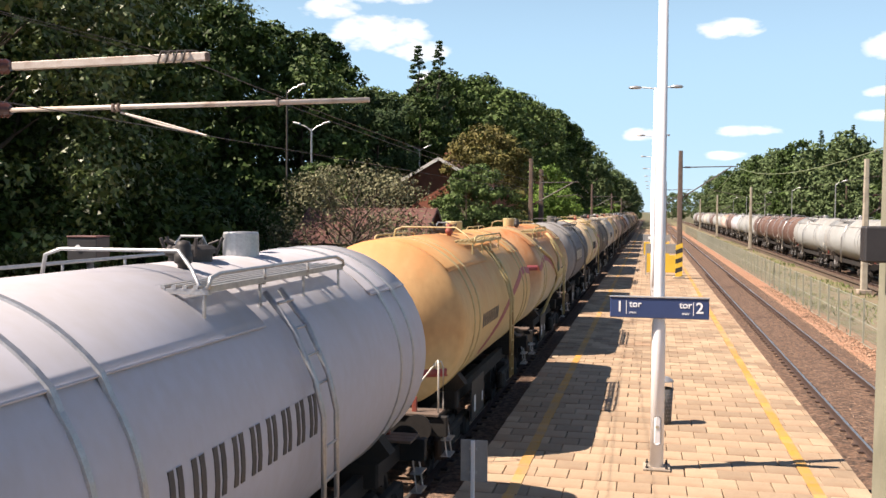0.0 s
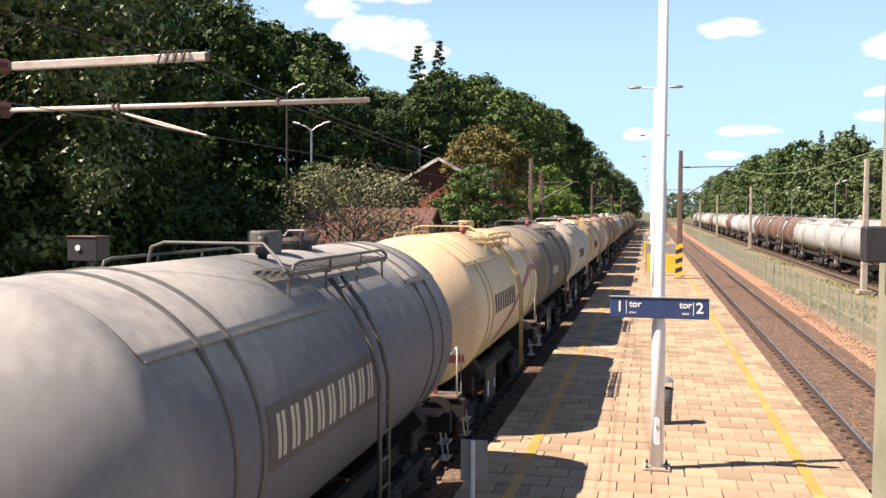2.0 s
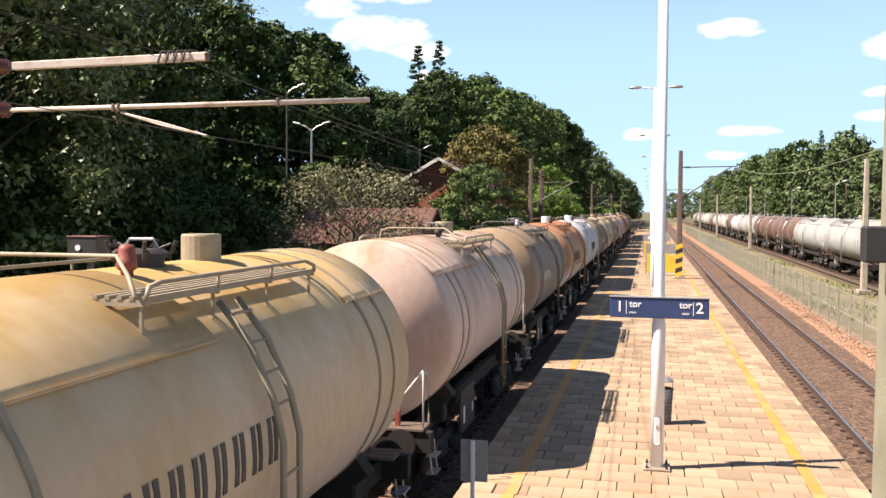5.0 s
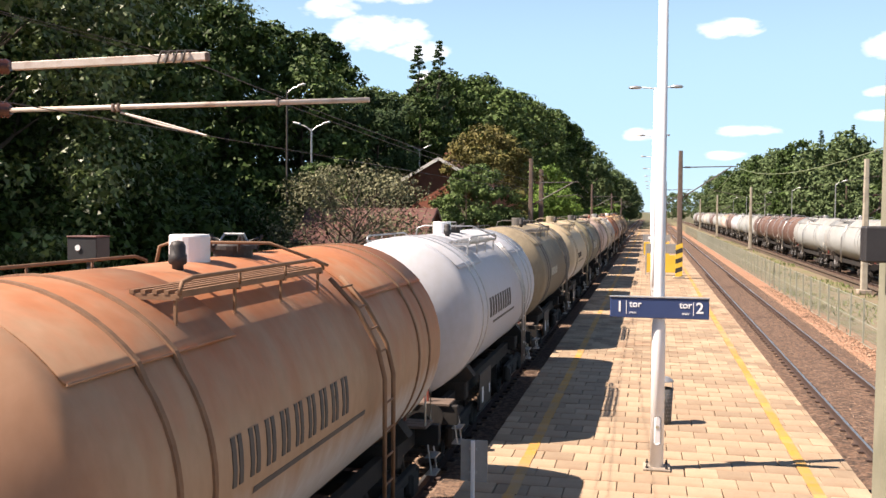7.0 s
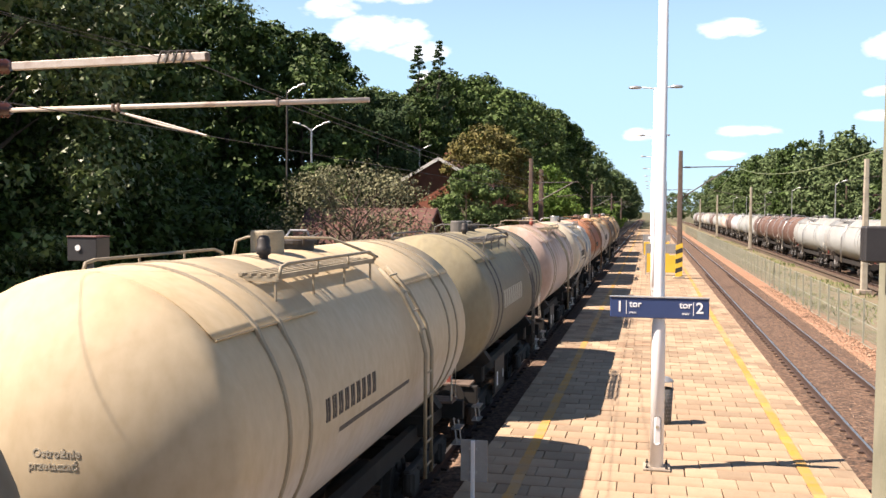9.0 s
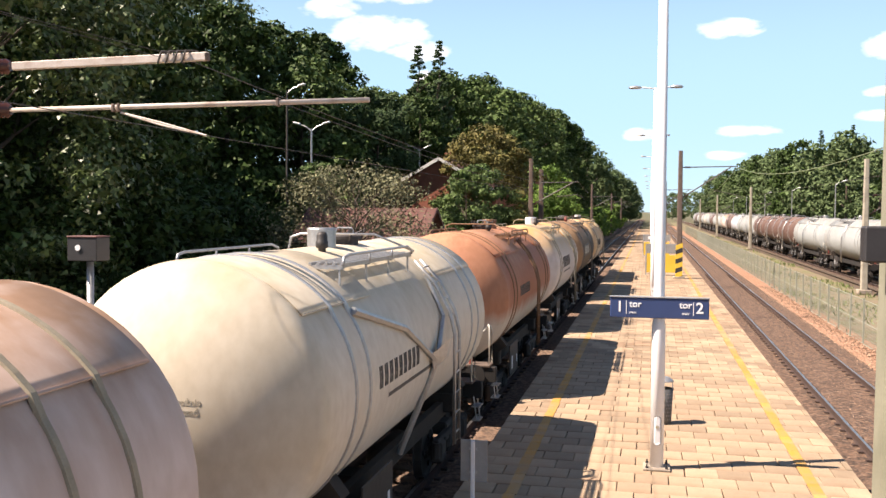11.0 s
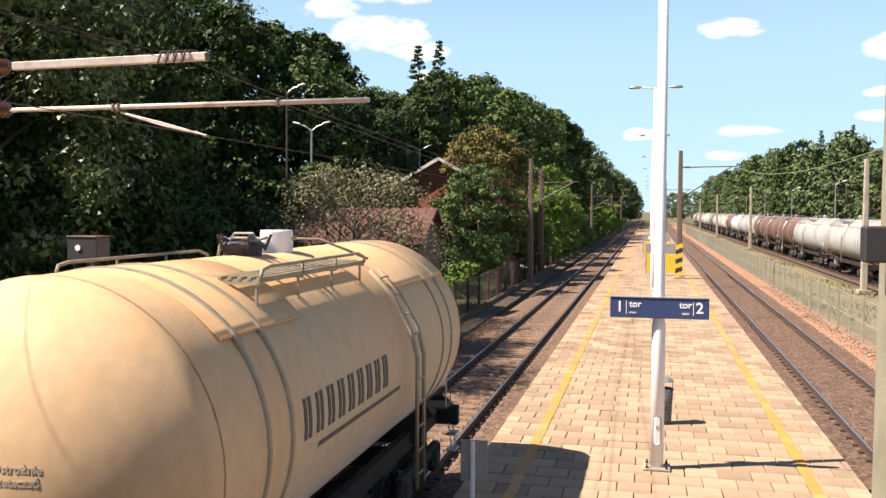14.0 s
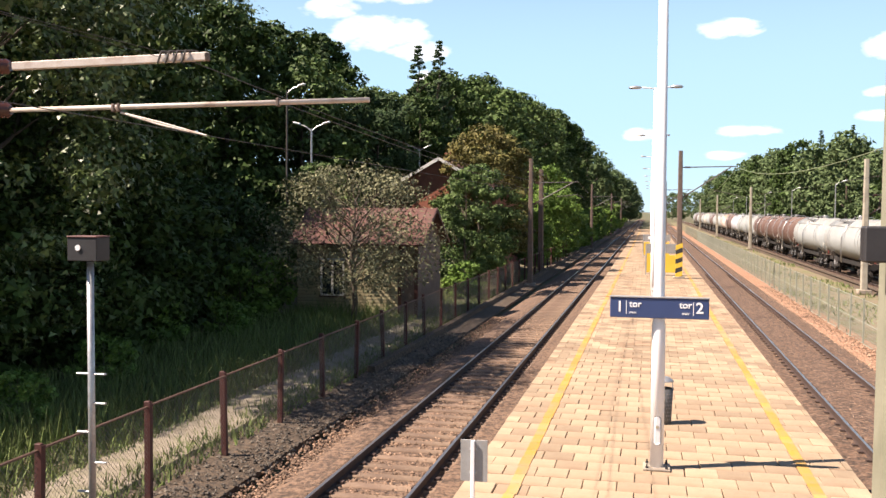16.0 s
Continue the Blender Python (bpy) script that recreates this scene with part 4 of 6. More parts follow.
def build_annex(x, y):
    """A small weatherboarded building; its ridge runs across the tracks."""
    ob = empty("station_annex", pose(x, y, -0.2))
    hx, hy, eave, rise = 2.7, 2.3, 3.3, 1.35
    bm = bmesh.new()
    ring = [(-hy, 0), (hy, 0), (hy, eave), (0, eave + rise), (-hy, eave)]
    a = [bm.verts.new((-hx, py, pz)) for py, pz in ring]
    b = [bm.verts.new((hx, py, pz)) for py, pz in ring]
    for k in range(5):
        bm.faces.new((a[k], a[(k + 1) % 5], b[(k + 1) % 5], b[k]))
    bm.faces.new(a[::-1])
    bm.faces.new(b)
    wall = part("wall", bm, M["brown_mast"], ob, "weathered red-brown wall")
    bm = bmesh.new()
    bm_box(bm, (1.0, 0.03, 0.135), rot=Euler((radians(-7), 0, 0)).to_matrix())
    plank = finish("plank", bm)
    for k in range(22):
        z = 0.12 + k * 0.145
        for x0, x1 in ((-hx, -1.55), (-0.55, 1.9)) if 0.9 < z < 2.5 else ((-hx, 1.9),):
            put("plank", plank, M["plank_yellow"], wall, pose((x0 + x1) / 2, -hy - 0.02, z) @ Matrix.Diagonal((x1 - x0, 1, 1, 1)))
    for px, wd in ((1.98, 0.16), (hx, 0.16)):
        bm = bmesh.new()
        bm_box(bm, (wd, 0.1, eave), (px, -hy - 0.02, eave / 2))
        part("corner_board", bm, M["fence_post"], ob, "red-brown corner board")
    bm = bmesh.new()
    for q in (-0.78, 0.78):
        bm_box(bm, (1.06, 0.1, 0.09), (-1.05, -hy - 0.04, 1.7 + q))
    for q in (-0.5, 0.0, 0.5):
        bm_box(bm, (0.08, 0.1, 1.6), (-1.05 + q, -hy - 0.04, 1.7))
    win = part("window", bm, M["trim_white"], ob, "white wooden window frame")
    bm = bmesh.new()
    bm_box(bm, (1.0, 0.04, 1.5), (-1.05, -hy - 0.01, 1.7))
    part("pane", bm, M["glass"], win, "dark glass pane")
    bm = bmesh.new()
    bm_box(bm, (1.15, 0.2, 0.06), (-1.05, -hy - 0.08, 0.87))
    part("sill", bm, M["fence_post"], win, "red-brown window sill")
    ang = math.atan2(rise, hy)
    for s in (-1, 1):
        bm = bmesh.new()
        bm_box(bm, (2 * hx + 0.7, (hy + 0.35) / math.cos(ang), 0.08), (0, s * (hy + 0.35) / 2, eave + rise - (hy + 0.35) / 2 * math.tan(ang) + 0.05), Euler((-s * ang, 0, 0)).to_matrix())
        roof = part("roof_slope", bm, M["roof_red"], ob, "oxide red sheet roof slope")
        bm = bmesh.new()
        bm_box(bm, (0.05, (hy + 0.35) / math.cos(ang), 0.16), (hx + 0.36, s * (hy + 0.35) / 2, eave + rise - (hy + 0.35) / 2 * math.tan(ang) + 0.03), Euler((-s * ang, 0, 0)).to_matrix())
        part("barge_board", bm, M["fence_post"], ob, "dark red barge board")
        for k in range(6):
            bm = bmesh.new()
            bm_box(bm, (0.035, (hy + 0.33) / math.cos(ang), 0.035), (-hx + 0.3 + k, s * (hy + 0.33) / 2, eave + rise - (hy + 0.33) / 2 * math.tan(ang) + 0.105), Euler((-s * ang, 0, 0)).to_matrix())
            part("standing_seam", bm, M["roof_red"], roof)
    tagged(ob, label="small station annex with pale yellow weatherboards and red sheet roof", category="house")


def build_house(name, x, y, w, length, eave, rise, wall_mat, label, bricks=False, turn=0):
    ob = empty(name, pose(x, y, -0.2, 0, 0, turn))
    bm = bmesh.new()
    hw, hl = w / 2, length / 2
    ring = [(-hw, 0), (hw, 0), (hw, eave), (0, eave + rise), (-hw, eave)]
    a = [bm.verts.new((px, -hl, pz)) for px, pz in ring]
    b = [bm.verts.new((px, hl, pz)) for px, pz in ring]
    for k in range(5):
        bm.faces.new((a[k], a[(k + 1) % 5], b[(k + 1) % 5], b[k]))
    bm.faces.new(a[::-1])
    bm.faces.new(b)
    wall = part("wall", bm, wall_mat, ob)
    bm = bmesh.new()
    roof_gable(bm, w, length, eave, rise)
    part("roof", bm, M["roof_red"], ob, "oxide red sheet roof")
    for s in (-1, 1):
        bm = bmesh.new()
        ang = math.atan2(rise, w / 2)
        ext = (w / 2 + 0.4) / math.cos(ang)
        bm_box(bm, (ext, 0.06, 0.2), (s * (w / 2 + 0.4) / 2, -hl - 0.38, eave + rise - (w / 2 + 0.4) / 2 * math.tan(ang) + 0.06), Euler((0, s * ang, 0)).to_matrix())
        part("barge_board", bm, M["trim_white"], ob, "white barge board")
    for px in (-w * 0.22, w * 0.22):
        bm = bmesh.new()
        for q in ((0, 0.62, 0.95, 0.06), (0, -0.62, 0.95, 0.06)):
            bm_box(bm, (q[2], 0.1, q[3]), (px, -hl - 0.03, eave * 0.55 + q[1]))
        for q in (-0.45, 0.0, 0.45):
            bm_box(bm, (0.06, 0.1, 1.3), (px + q, -hl - 0.03, eave * 0.55))
        win = part("window", bm, M["trim_white"], ob, "white wooden window frame")
        bm = bmesh.new()
        bm_box(bm, (0.9, 0.04, 1.22), (px, -hl - 0.02, eave * 0.55))
        part("pane", bm, M["glass"], win, "dark glass pane")
    bm = bmesh.new()
    bm_box(bm, (0.5, 0.5, 1.3), (-w * 0.12, length * 0.15, eave + rise + 0.15), bevel=0.02)
    bm_box(bm, (0.62, 0.62, 0.14), (-w * 0.12, length * 0.15, eave + rise + 0.82), bevel=0.02)
    part("chimney", bm, M["brick_red"], ob, "red brick chimney")
    # courses of bricks proud of the gable and the wall that faces the track
    if bricks:
        bm = bmesh.new()
        bm_box(bm, (0.27, 0.03, 0.085))
        brick = finish("brick", bm)
        placed = 0
        zz, r = 0.15, 0
        while zz < eave + rise - 0.3 and placed < 290:
            half = hw if zz < eave else hw * (1 - (zz - eave) / rise)
            px = -half + 0.2 + 0.15 * (r % 2)
            while px < half - 0.2 and placed < 290:
                if not any(abs(px - q) < 0.62 for q in (-w * 0.22, w * 0.22)) or abs(zz - eave * 0.55) > 0.75:
                    put("brick", brick, wall_mat, wall, pose(px, -hl - 0.008, zz))
                    placed += 1
                px += 0.3
            zz += 0.2
            r += 1
    tagged(ob, label=label, category="house")
    return ob


# ---- plants ----
def leaf_blades(centres, normals, size, flat=0.6):
    """Small pointed leaves, three corners each."""
    n = len(centres)
    up = rng.normal(0, 1, (n, 3))
    nv = normals + flat * rng.normal(0, 1, (n, 3))
    nv /= np.linalg.norm(nv, axis=1, keepdims=True) + 1e-9
    a = np.cross(nv, up)
    a /= np.linalg.norm(a, axis=1, keepdims=True) + 1e-9
    b = np.cross(nv, a)
    s = (size * rng.uniform(0.55, 1.4, (n, 1)))
    a, b = a * s * 0.6, b * s * 0.5 * rng.uniform(0.6, 1.0, (n, 1))
    return np.stack([centres - a * 0.8 - b, centres + a, centres - a * 0.5 + b], axis=1)


def crown_mesh(name, h0, h1, rx, leaves, clumps, size, shape="round"):
    """Leaves in many clumps of uneven size, thinner towards the outside."""
    out_c, out_n = [], []
    per = leaves // clumps
    for i in range(clumps):
        u = rng.uniform(0, 1)
        z = h0 + (h1 - h0) * u
        if shape == "round":
            reach = rx * math.sqrt(max(0.05, 1 - (2 * (u ** 0.85) - 1) ** 2)) * rng.uniform(0.55, 1.08)
        elif shape == "cone":
            reach = rx * (1 - u) ** 0.9 * rng.uniform(0.5, 1.05) + 0.03
        else:
            reach = rx * (0.75 + 0.25 * math.sin(u * 3.1)) * rng.uniform(0.3, 1.05)
        a = rng.uniform(0, math.tau)
        c = np.array([reach * math.cos(a), reach * math.sin(a), z])
        r = rx * rng.uniform(0.11, 0.31) * (1 if shape != "cone" else 0.3 + 0.75 * (1 - u))
        d = rng.normal(0, 1, (per, 3))
        d /= np.linalg.norm(d, axis=1, keepdims=True)
        rad = r * rng.uniform(0.35, 1.0, (per, 1)) ** 0.6
        flat = np.array([1.15, 1.15, 0.7]) if shape != "cone" else np.array([1.3, 1.3, 0.45])
        out_c.append(c + d * rad * flat)
        out_n.append(d + np.array([0, 0, 0.5]))
    c, nrm = np.concatenate(out_c), np.concatenate(out_n)
    if shape == "cone":  # sprays get shorter towards the tip
        size = size * (0.3 + 0.7 * np.clip((h1 - c[:, 2:3]) / (h1 - h0), 0, 1) ** 0.7)
    return loose_mesh(name, leaf_blades(c, nrm, size), 3)


def trunk_mesh(name, h, r, limbs, spread, start=0.25):
    bm = bmesh.new()
    pts = [Vector((0.12 * h * 0.1 * math.sin(k * 1.7), 0.1 * h * 0.1 * math.cos(k * 2.1), h * k / 6)) for k in range(7)]
    for k in range(6):
        bm_rod(bm, pts[k], pts[k + 1], r * (1 - k / 6.5), 7, r * (1 - (k + 1) / 6.5), caps=False)
    for i in range(limbs):
        z = h * rng.uniform(start, 0.85)
        a = rng.uniform(0, math.tau)
        base = Vector((0, 0, z))
        reach = spread * rng.uniform(0.5, 1.0) * (1.1 - z / h * 0.6)
        mid = base + Vector((math.cos(a) * reach * 0.5, math.sin(a) * reach * 0.5, reach * 0.35))
        tip = base + Vector((math.cos(a + 0.3) * reach, math.sin(a + 0.3) * reach, reach * 0.75))
        rr = r * 0.38 * (1 - z / h * 0.6)
        bm_rod(bm, base, mid, rr, 5, rr * 0.7, caps=False)
        bm_rod(bm, mid, tip, rr * 0.7, 5, rr * 0.25, caps=False)
        for s in (-0.6, 0.5):
            bm_rod(bm, mid, mid + Vector((math.cos(a + s) * reach * 0.45, math.sin(a + s) * reach * 0.45, reach * 0.35)), rr * 0.45, 4, rr * 0.12, caps=False)
    return finish(name, bm, True)


def tree_kind(name, label, h, r, leaves, clumps, size, leaf_mat, shape="round", h0=0.22, limbs=10, trunk_r=None, category="tree"):
    ob = empty(name, pose(0, 0, 0))
    trunk = put("trunk", trunk_mesh("trunk", h * 0.92, trunk_r or h * 0.018, limbs, r, 0.15 if h0 < 0.15 else 0.25), M["bark"], ob, label="rough dark bark")
    put("crown", crown_mesh("crown", h * h0, h, r, leaves, clumps, size, shape), leaf_mat, ob, label="dense crown of small leaves")
    tagged(ob, label=label, category=category)
    return ob


def plant(kind, x, y, z, scale, turn=None, first=[]):
    """The first of a kind moves to its place; the next are copies."""
    m = pose(x, y, z, 0, 0, rng.uniform(0, 360) if turn is None else turn)
    if kind.name in first:
        ob = copy_thing(kind, m)
    else:
        first.append(kind.name)
        ob, ob.matrix_basis = kind, m
    ob.scale = (scale * rng.uniform(0.92, 1.08), scale * rng.uniform(0.92, 1.08), scale)
    return ob


def build_plants():
    near_a = tree_kind("broadleaf_tree", "tall dark green broadleaf tree beside the railway", 17, 5.2, 40000, 230, 0.165, M["leaf_edge"], h0=0.06, limbs=14)
    near_b = tree_kind("broadleaf_tree", "tall deep green broadleaf tree with dense foliage", 18, 4.6, 38000, 220, 0.21, M["leaf_dark"], h0=0.08, limbs=14)
    mid_a = tree_kind("broadleaf_tree", "green broadleaf tree of the forest edge", 18, 5.0, 17500, 170, 0.35, M["leaf"], h0=0.1)
    mid_b = tree_kind("broadleaf_tree", "dark green broadleaf tree of the forest edge", 19, 4.6, 17500, 170, 0.35, M["leaf_dark"], h0=0.1)
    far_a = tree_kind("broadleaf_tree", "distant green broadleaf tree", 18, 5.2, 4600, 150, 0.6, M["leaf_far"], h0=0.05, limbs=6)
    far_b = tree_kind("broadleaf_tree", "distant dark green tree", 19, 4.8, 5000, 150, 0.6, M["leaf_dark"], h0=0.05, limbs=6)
    spruce = tree_kind("spruce_tree", "slender spruce rising over the forest", 19, 3.1, 9500, 170, 0.42, M["needle"], "cone", 0.1, 16)
    cypress = tree_kind("conifer_tree", "dense dark green garden conifer", 11.5, 2.3, 16000, 110, 0.2, M["needle"], "column", 0.06, 6)
    brown = tree_kind("broadleaf_tree", "browning broadleaf tree beside the house", 10, 3.4, 18000, 120, 0.2, M["leaf_brown"], h0=0.15)
    light = tree_kind("broadleaf_tree", "light green tree leaning over the track", 9, 3.0, 18000, 120, 0.2, M["leaf_light"], h0=0.05)
    green = tree_kind("broadleaf_tree", "fresh green garden tree", 7.5, 2.5, 18000, 110, 0.17, M["leaf"], h0=0.08)
    apple = tree_kind("fruit_tree", "thin olive fruit tree with bare twigs showing", 6.2, 3.8, 15000, 130, 0.1, M["leaf_olive"], h0=0.25, limbs=44, trunk_r=0.13)
    shrub = tree_kind("shrub", "low green shrub beside the track", 2.6, 1.6, 2500, 50, 0.2, M["leaf_light"], h0=0.02, limbs=6, category="shrub")
    # the trees next to the fence, leaf tones painted as sunlit or shaded
    # (-24.5, 10) and (-23, 17) are unseen, sized for the shade they cast
    for k, (x, y, s) in enumerate([(-19.3, 14.5, 0.66), (-17.4, 20.5, 0.95), (-18.3, 26.0, 0.92), (-23, 17, 0.88), (-23, 24, 0.95), (-31, 33, 1.2), (-27, 38, 1.1), (-24.5, 10, 0.8), (-29, 29, 1.2)]):
        plant(near_a if k in (0, 1, 3, 6, 7) else near_b, x, y, -0.1, s)
    for k, (x, y, s) in enumerate([(-25, 52, 0.87), (-21, 54, 0.76), (-27, 62, 0.92), (-22, 70, 0.78), (-28, 74, 1.0), (-23, 82, 0.83), (-19.5, 78, 0.74), (-27, 92, 0.92),
                                   (-20, 92, 0.92), (-18, 103, 1.02), (-24, 106, 1.07), (-17, 116, 1.07), (-22, 122, 1.16), (-16.5, 130, 1.08), (-15, 142, 1.03),
                                   (-21, 140, 1.15), (-29, 40, 1.05), (-31, 50, 1.0), (-14, 96, 0.5), (-12.5, 110, 0.5), (-13.4, 152, 0.98)]):
        plant(mid_a if k % 2 else mid_b, x, y, 0, s)
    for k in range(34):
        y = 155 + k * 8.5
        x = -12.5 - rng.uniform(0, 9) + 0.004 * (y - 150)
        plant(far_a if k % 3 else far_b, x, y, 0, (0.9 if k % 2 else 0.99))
    under = tree_kind("undergrowth", "dense dark undergrowth below the trees", 5.5, 3.4, 10500, 110, 0.24, M["leaf_dark"], h0=0.0, limbs=8, category="shrub")
    for x, y, s in ((-17.0, 13.5, 0.6), (-17.2, 18, 1.0), (-16.8, 22.5, 0.85), (-17.6, 27, 0.95), (-18.5, 31.5, 1.0), (-21.5, 36, 1.1), (-20.5, 41, 1.0), (-25.5, 41, 1.4),
                    (-24, 47, 1.3), (-30, 46, 1.7), (-28.5, 54, 1.7), (-22, 50, 1.0), (-33, 36, 1.8), (-37, 44, 2.1)):
        plant(under, x, y, -0.1, s)
    plant(near_a, -32.5, 58, -0.1, 1.3, 70), plant(near_a, -35, 60, -0.1, 1.35, 200)
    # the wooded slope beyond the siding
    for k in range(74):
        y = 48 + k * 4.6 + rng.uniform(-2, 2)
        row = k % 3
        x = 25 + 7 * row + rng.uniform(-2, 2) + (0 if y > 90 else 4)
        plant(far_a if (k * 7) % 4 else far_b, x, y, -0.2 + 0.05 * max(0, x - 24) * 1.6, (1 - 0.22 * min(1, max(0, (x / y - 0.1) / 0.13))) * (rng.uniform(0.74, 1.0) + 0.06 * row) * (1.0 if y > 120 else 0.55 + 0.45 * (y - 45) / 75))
    for k in range(40):
        plant(shrub, 20.5 + rng.uniform(-1.2, 2.5), 44 + k * 4.2, -0.3, rng.uniform(0.8, 1.5))
    for x, y, s in ((39, 142, 0.98), (34, 118, 0.72), (38, 100, 0.8), (30, 152, 0.9), (42, 128, 0.95), (31, 185, 1.0), (36, 84, 0.66)):
        plant(spruce, x, y, 0.6, s)
    for x, y, s in ((-15.6, 33.5, 0.9), (-16.4, 36.5, 1.1), (-14.2, 29.5, 0.5), (-15.4, 26.5, 0.7), (-9.4, 47.5, 0.7)):
        plant(shrub, x, y, -0.1, s)
    plant(spruce, -21.2, 84, 0, 1.03), plant(spruce, -18.75, 82, 0, 1.03), plant(spruce, -24, 66, 0, 0.92), plant(spruce, -32, 88, 0, 1.0)
    plant(cypress, -16.9, 56.5, 0, 1.02), plant(cypress, -20.0, 60, 0, 0.85)
    plant(brown, -10.6, 62, 0, 0.98), plant(brown, -13.0, 68, 0, 0.95)
    plant(light, -8.9, 79, 0, 0.92), plant(light, -8.6, 90, 0, 0.75), plant(light, -8.8, 71, 0, 0.5)
    plant(green, -10.0, 50.5, 0, 0.86), plant(green, -10.4, 56.5, 0, 0.95), plant(green, -17.5, 47, 0, 0.9)
    plant(apple, -11.5, 35.2, -0.1, 0.99, 40)
    for k, (x, y, s) in enumerate([(-13.5, 21, 0.5), (-12.6, 16.5, 0.45), (-9.2, 98, 1.3), (-8.9, 112, 1.4), (-9.2, 128, 1.6), (-9.4, 150, 1.8),
                                   (-9.2, 172, 2.0), (-9.6, 195, 2.2), (-9.5, 222, 2.4), (-9.4, 104, 1.5), (-9, 120, 1.5), (-9, 140, 1.7), (-12.8, 13, 0.8)]):
        plant(shrub, x, y, -0.1, s)
    for k in range(26):
        plant(far_a if k % 3 else far_b, -34 + 4.6 * k if k < 7 else 12 + 3.6 * (k - 7), 500 + 14 * (k % 5), 0, 0.62 if k < 7 else 0.8)
    for x, y, s in ((-9.5, 330, 0.9), (-9.0, 385, 0.95), (-8.6, 420, 0.9), (-11, 300, 0.95), (-8.5, 460, 0.8)):
        plant(far_a, x, y, 0, s)
    # grass
    n = 42000
    y = 8 + 62 * rng.uniform(0, 1, n) ** 1.6
    x = np.where(rng.uniform(0, 1, n) < 0.8, rng.uniform(-15.0, -9.45, n), np.where(rng.uniform(0, 1, n) < 0.8, rng.uniform(-8.7, -7.75, n), rng.uniform(-9.7, -8.3, n)))
    hgt = np.where(x < -9.45, rng.uniform(0.15, 0.75, n) * np.clip((-9.1 - x) / 1.6, 0.25, 1.0), rng.uniform(0.04, 0.22, n))
    a = rng.uniform(0, math.tau, n)
    base = np.column_stack([x, y, np.full(n, -0.12)])
    w = np.column_stack([np.cos(a), np.sin(a), np.zeros(n)]) * 0.016
    lean = np.column_stack([rng.normal(0, 0.35, n), rng.normal(0, 0.35, n), np.ones(n)]) * hgt[:, None]
    q = np.stack([base - w, base + w, base + lean + w * 0.3, base + lean - w * 0.3], axis=1)
    tagged(put("grass", loose_mesh("grass", q, 4), M["grass"]), label="tall wild grass below the trees", category="grass", kind="stuff")
    n = 7000
    y = 24 + 160 * rng.uniform(0, 1, n) ** 1.5
    x = rng.uniform(7.6, 12.6, n)
    keep = np.sin(x * 2.1 + y * 0.6) + np.sin(y * 0.23 + x) > 0.2
    x, y = x[keep], y[keep]
    n = len(x)
    a = rng.uniform(0, math.tau, n)
    base = np.column_stack([x, y, np.full(n, -0.3)])
    w = np.column_stack([np.cos(a), np.sin(a), np.zeros(n)]) * 0.035
    lean = np.column_stack([rng.normal(0, 0.4, n), rng.normal(0, 0.4, n), np.ones(n)]) * rng.uniform(0.06, 0.3, n)[:, None]
    q = np.stack([base - w, base + w, base + lean + w * 0.3, base + lean - w * 0.3], axis=1)
    tagged(put("weeds", loose_mesh("weeds", q, 4), M["grass"]), label="thin weeds on the gravel strip", category="weeds", kind="stuff")


# ---- tank wagons ----
R, ZC = 1.43, 2.525
SHIELD = radians(50.8)
CACHE = {}


def skin(theta):
    """The tank's radius with its upper cladding, theta from the crest."""
    a = abs(theta)
    return R + 0.006 + 0.024 * (max(0.0, a - 0.28) / (SHIELD - 0.28)) ** 2 if a < SHIELD else R


KNUCKLE, DISH, SHOULDER = 0.2, 2.0, 0.26


def head_depth(r):
    """How far a dished end stands out past its shoulder at radius r: a wide dish and a tight knuckle."""
    r = min(abs(r), R)
    join = DISH * (R - KNUCKLE) / (DISH - KNUCKLE)
    drop = DISH - math.sqrt((DISH - KNUCKLE) ** 2 - (R - KNUCKLE) ** 2)
    if r < join:
        return math.sqrt(DISH * DISH - r * r) - DISH + drop
    return math.sqrt(max(0.0, KNUCKLE * KNUCKLE - (r - R + KNUCKLE) ** 2))


def on_tank(y, deg, lift=0.0):
    a = radians(deg)
    r = skin(a) + lift
    return Vector((r * math.sin(a), y, ZC + r * math.cos(a)))


def ribbon(bm, pts, width, lift=0.006):
    """A painted band on the tank's side through (y, degrees from the crest), in thin raised strips."""
    dense = []
    for (y0, d0), (y1, d1) in zip(pts, pts[1:]):
        n = max(2, int(max(abs(y1 - y0) / 0.12, abs(d1 - d0) / 4)))
        dense += [(y0 + (y1 - y0) * k / n, d0 + (d1 - d0) * k / n) for k in range(n)]
    dense.append(pts[-1])
    rows = []
    for i, (y, d) in enumerate(dense):
        ya, da = dense[max(i - 1, 0)]
        yb, db = dense[min(i + 1, len(dense) - 1)]
        ty, td = yb - ya, radians(db - da) * R
        ln = math.hypot(ty, td)
        ny, nd = -td / ln, ty / ln
        rows.append([bm.verts.new(on_tank(y + ny * s * width / 2, d + math.degrees(nd * s * width / 2 / R), h)) for s, h in ((-1, -0.01), (-1, lift), (1, lift), (1, -0.01))])
    for a, b in zip(rows, rows[1:]):
        for k in range(3):
            bm.faces.new((a[k], a[k + 1], b[k + 1], b[k]))


def shared(key, build, smooth=False):
    if key not in CACHE:
        bm = bmesh.new()
        build(bm)
        CACHE[key] = finish(key[0] if isinstance(key, tuple) else key, bm, smooth)
    return CACHE[key]


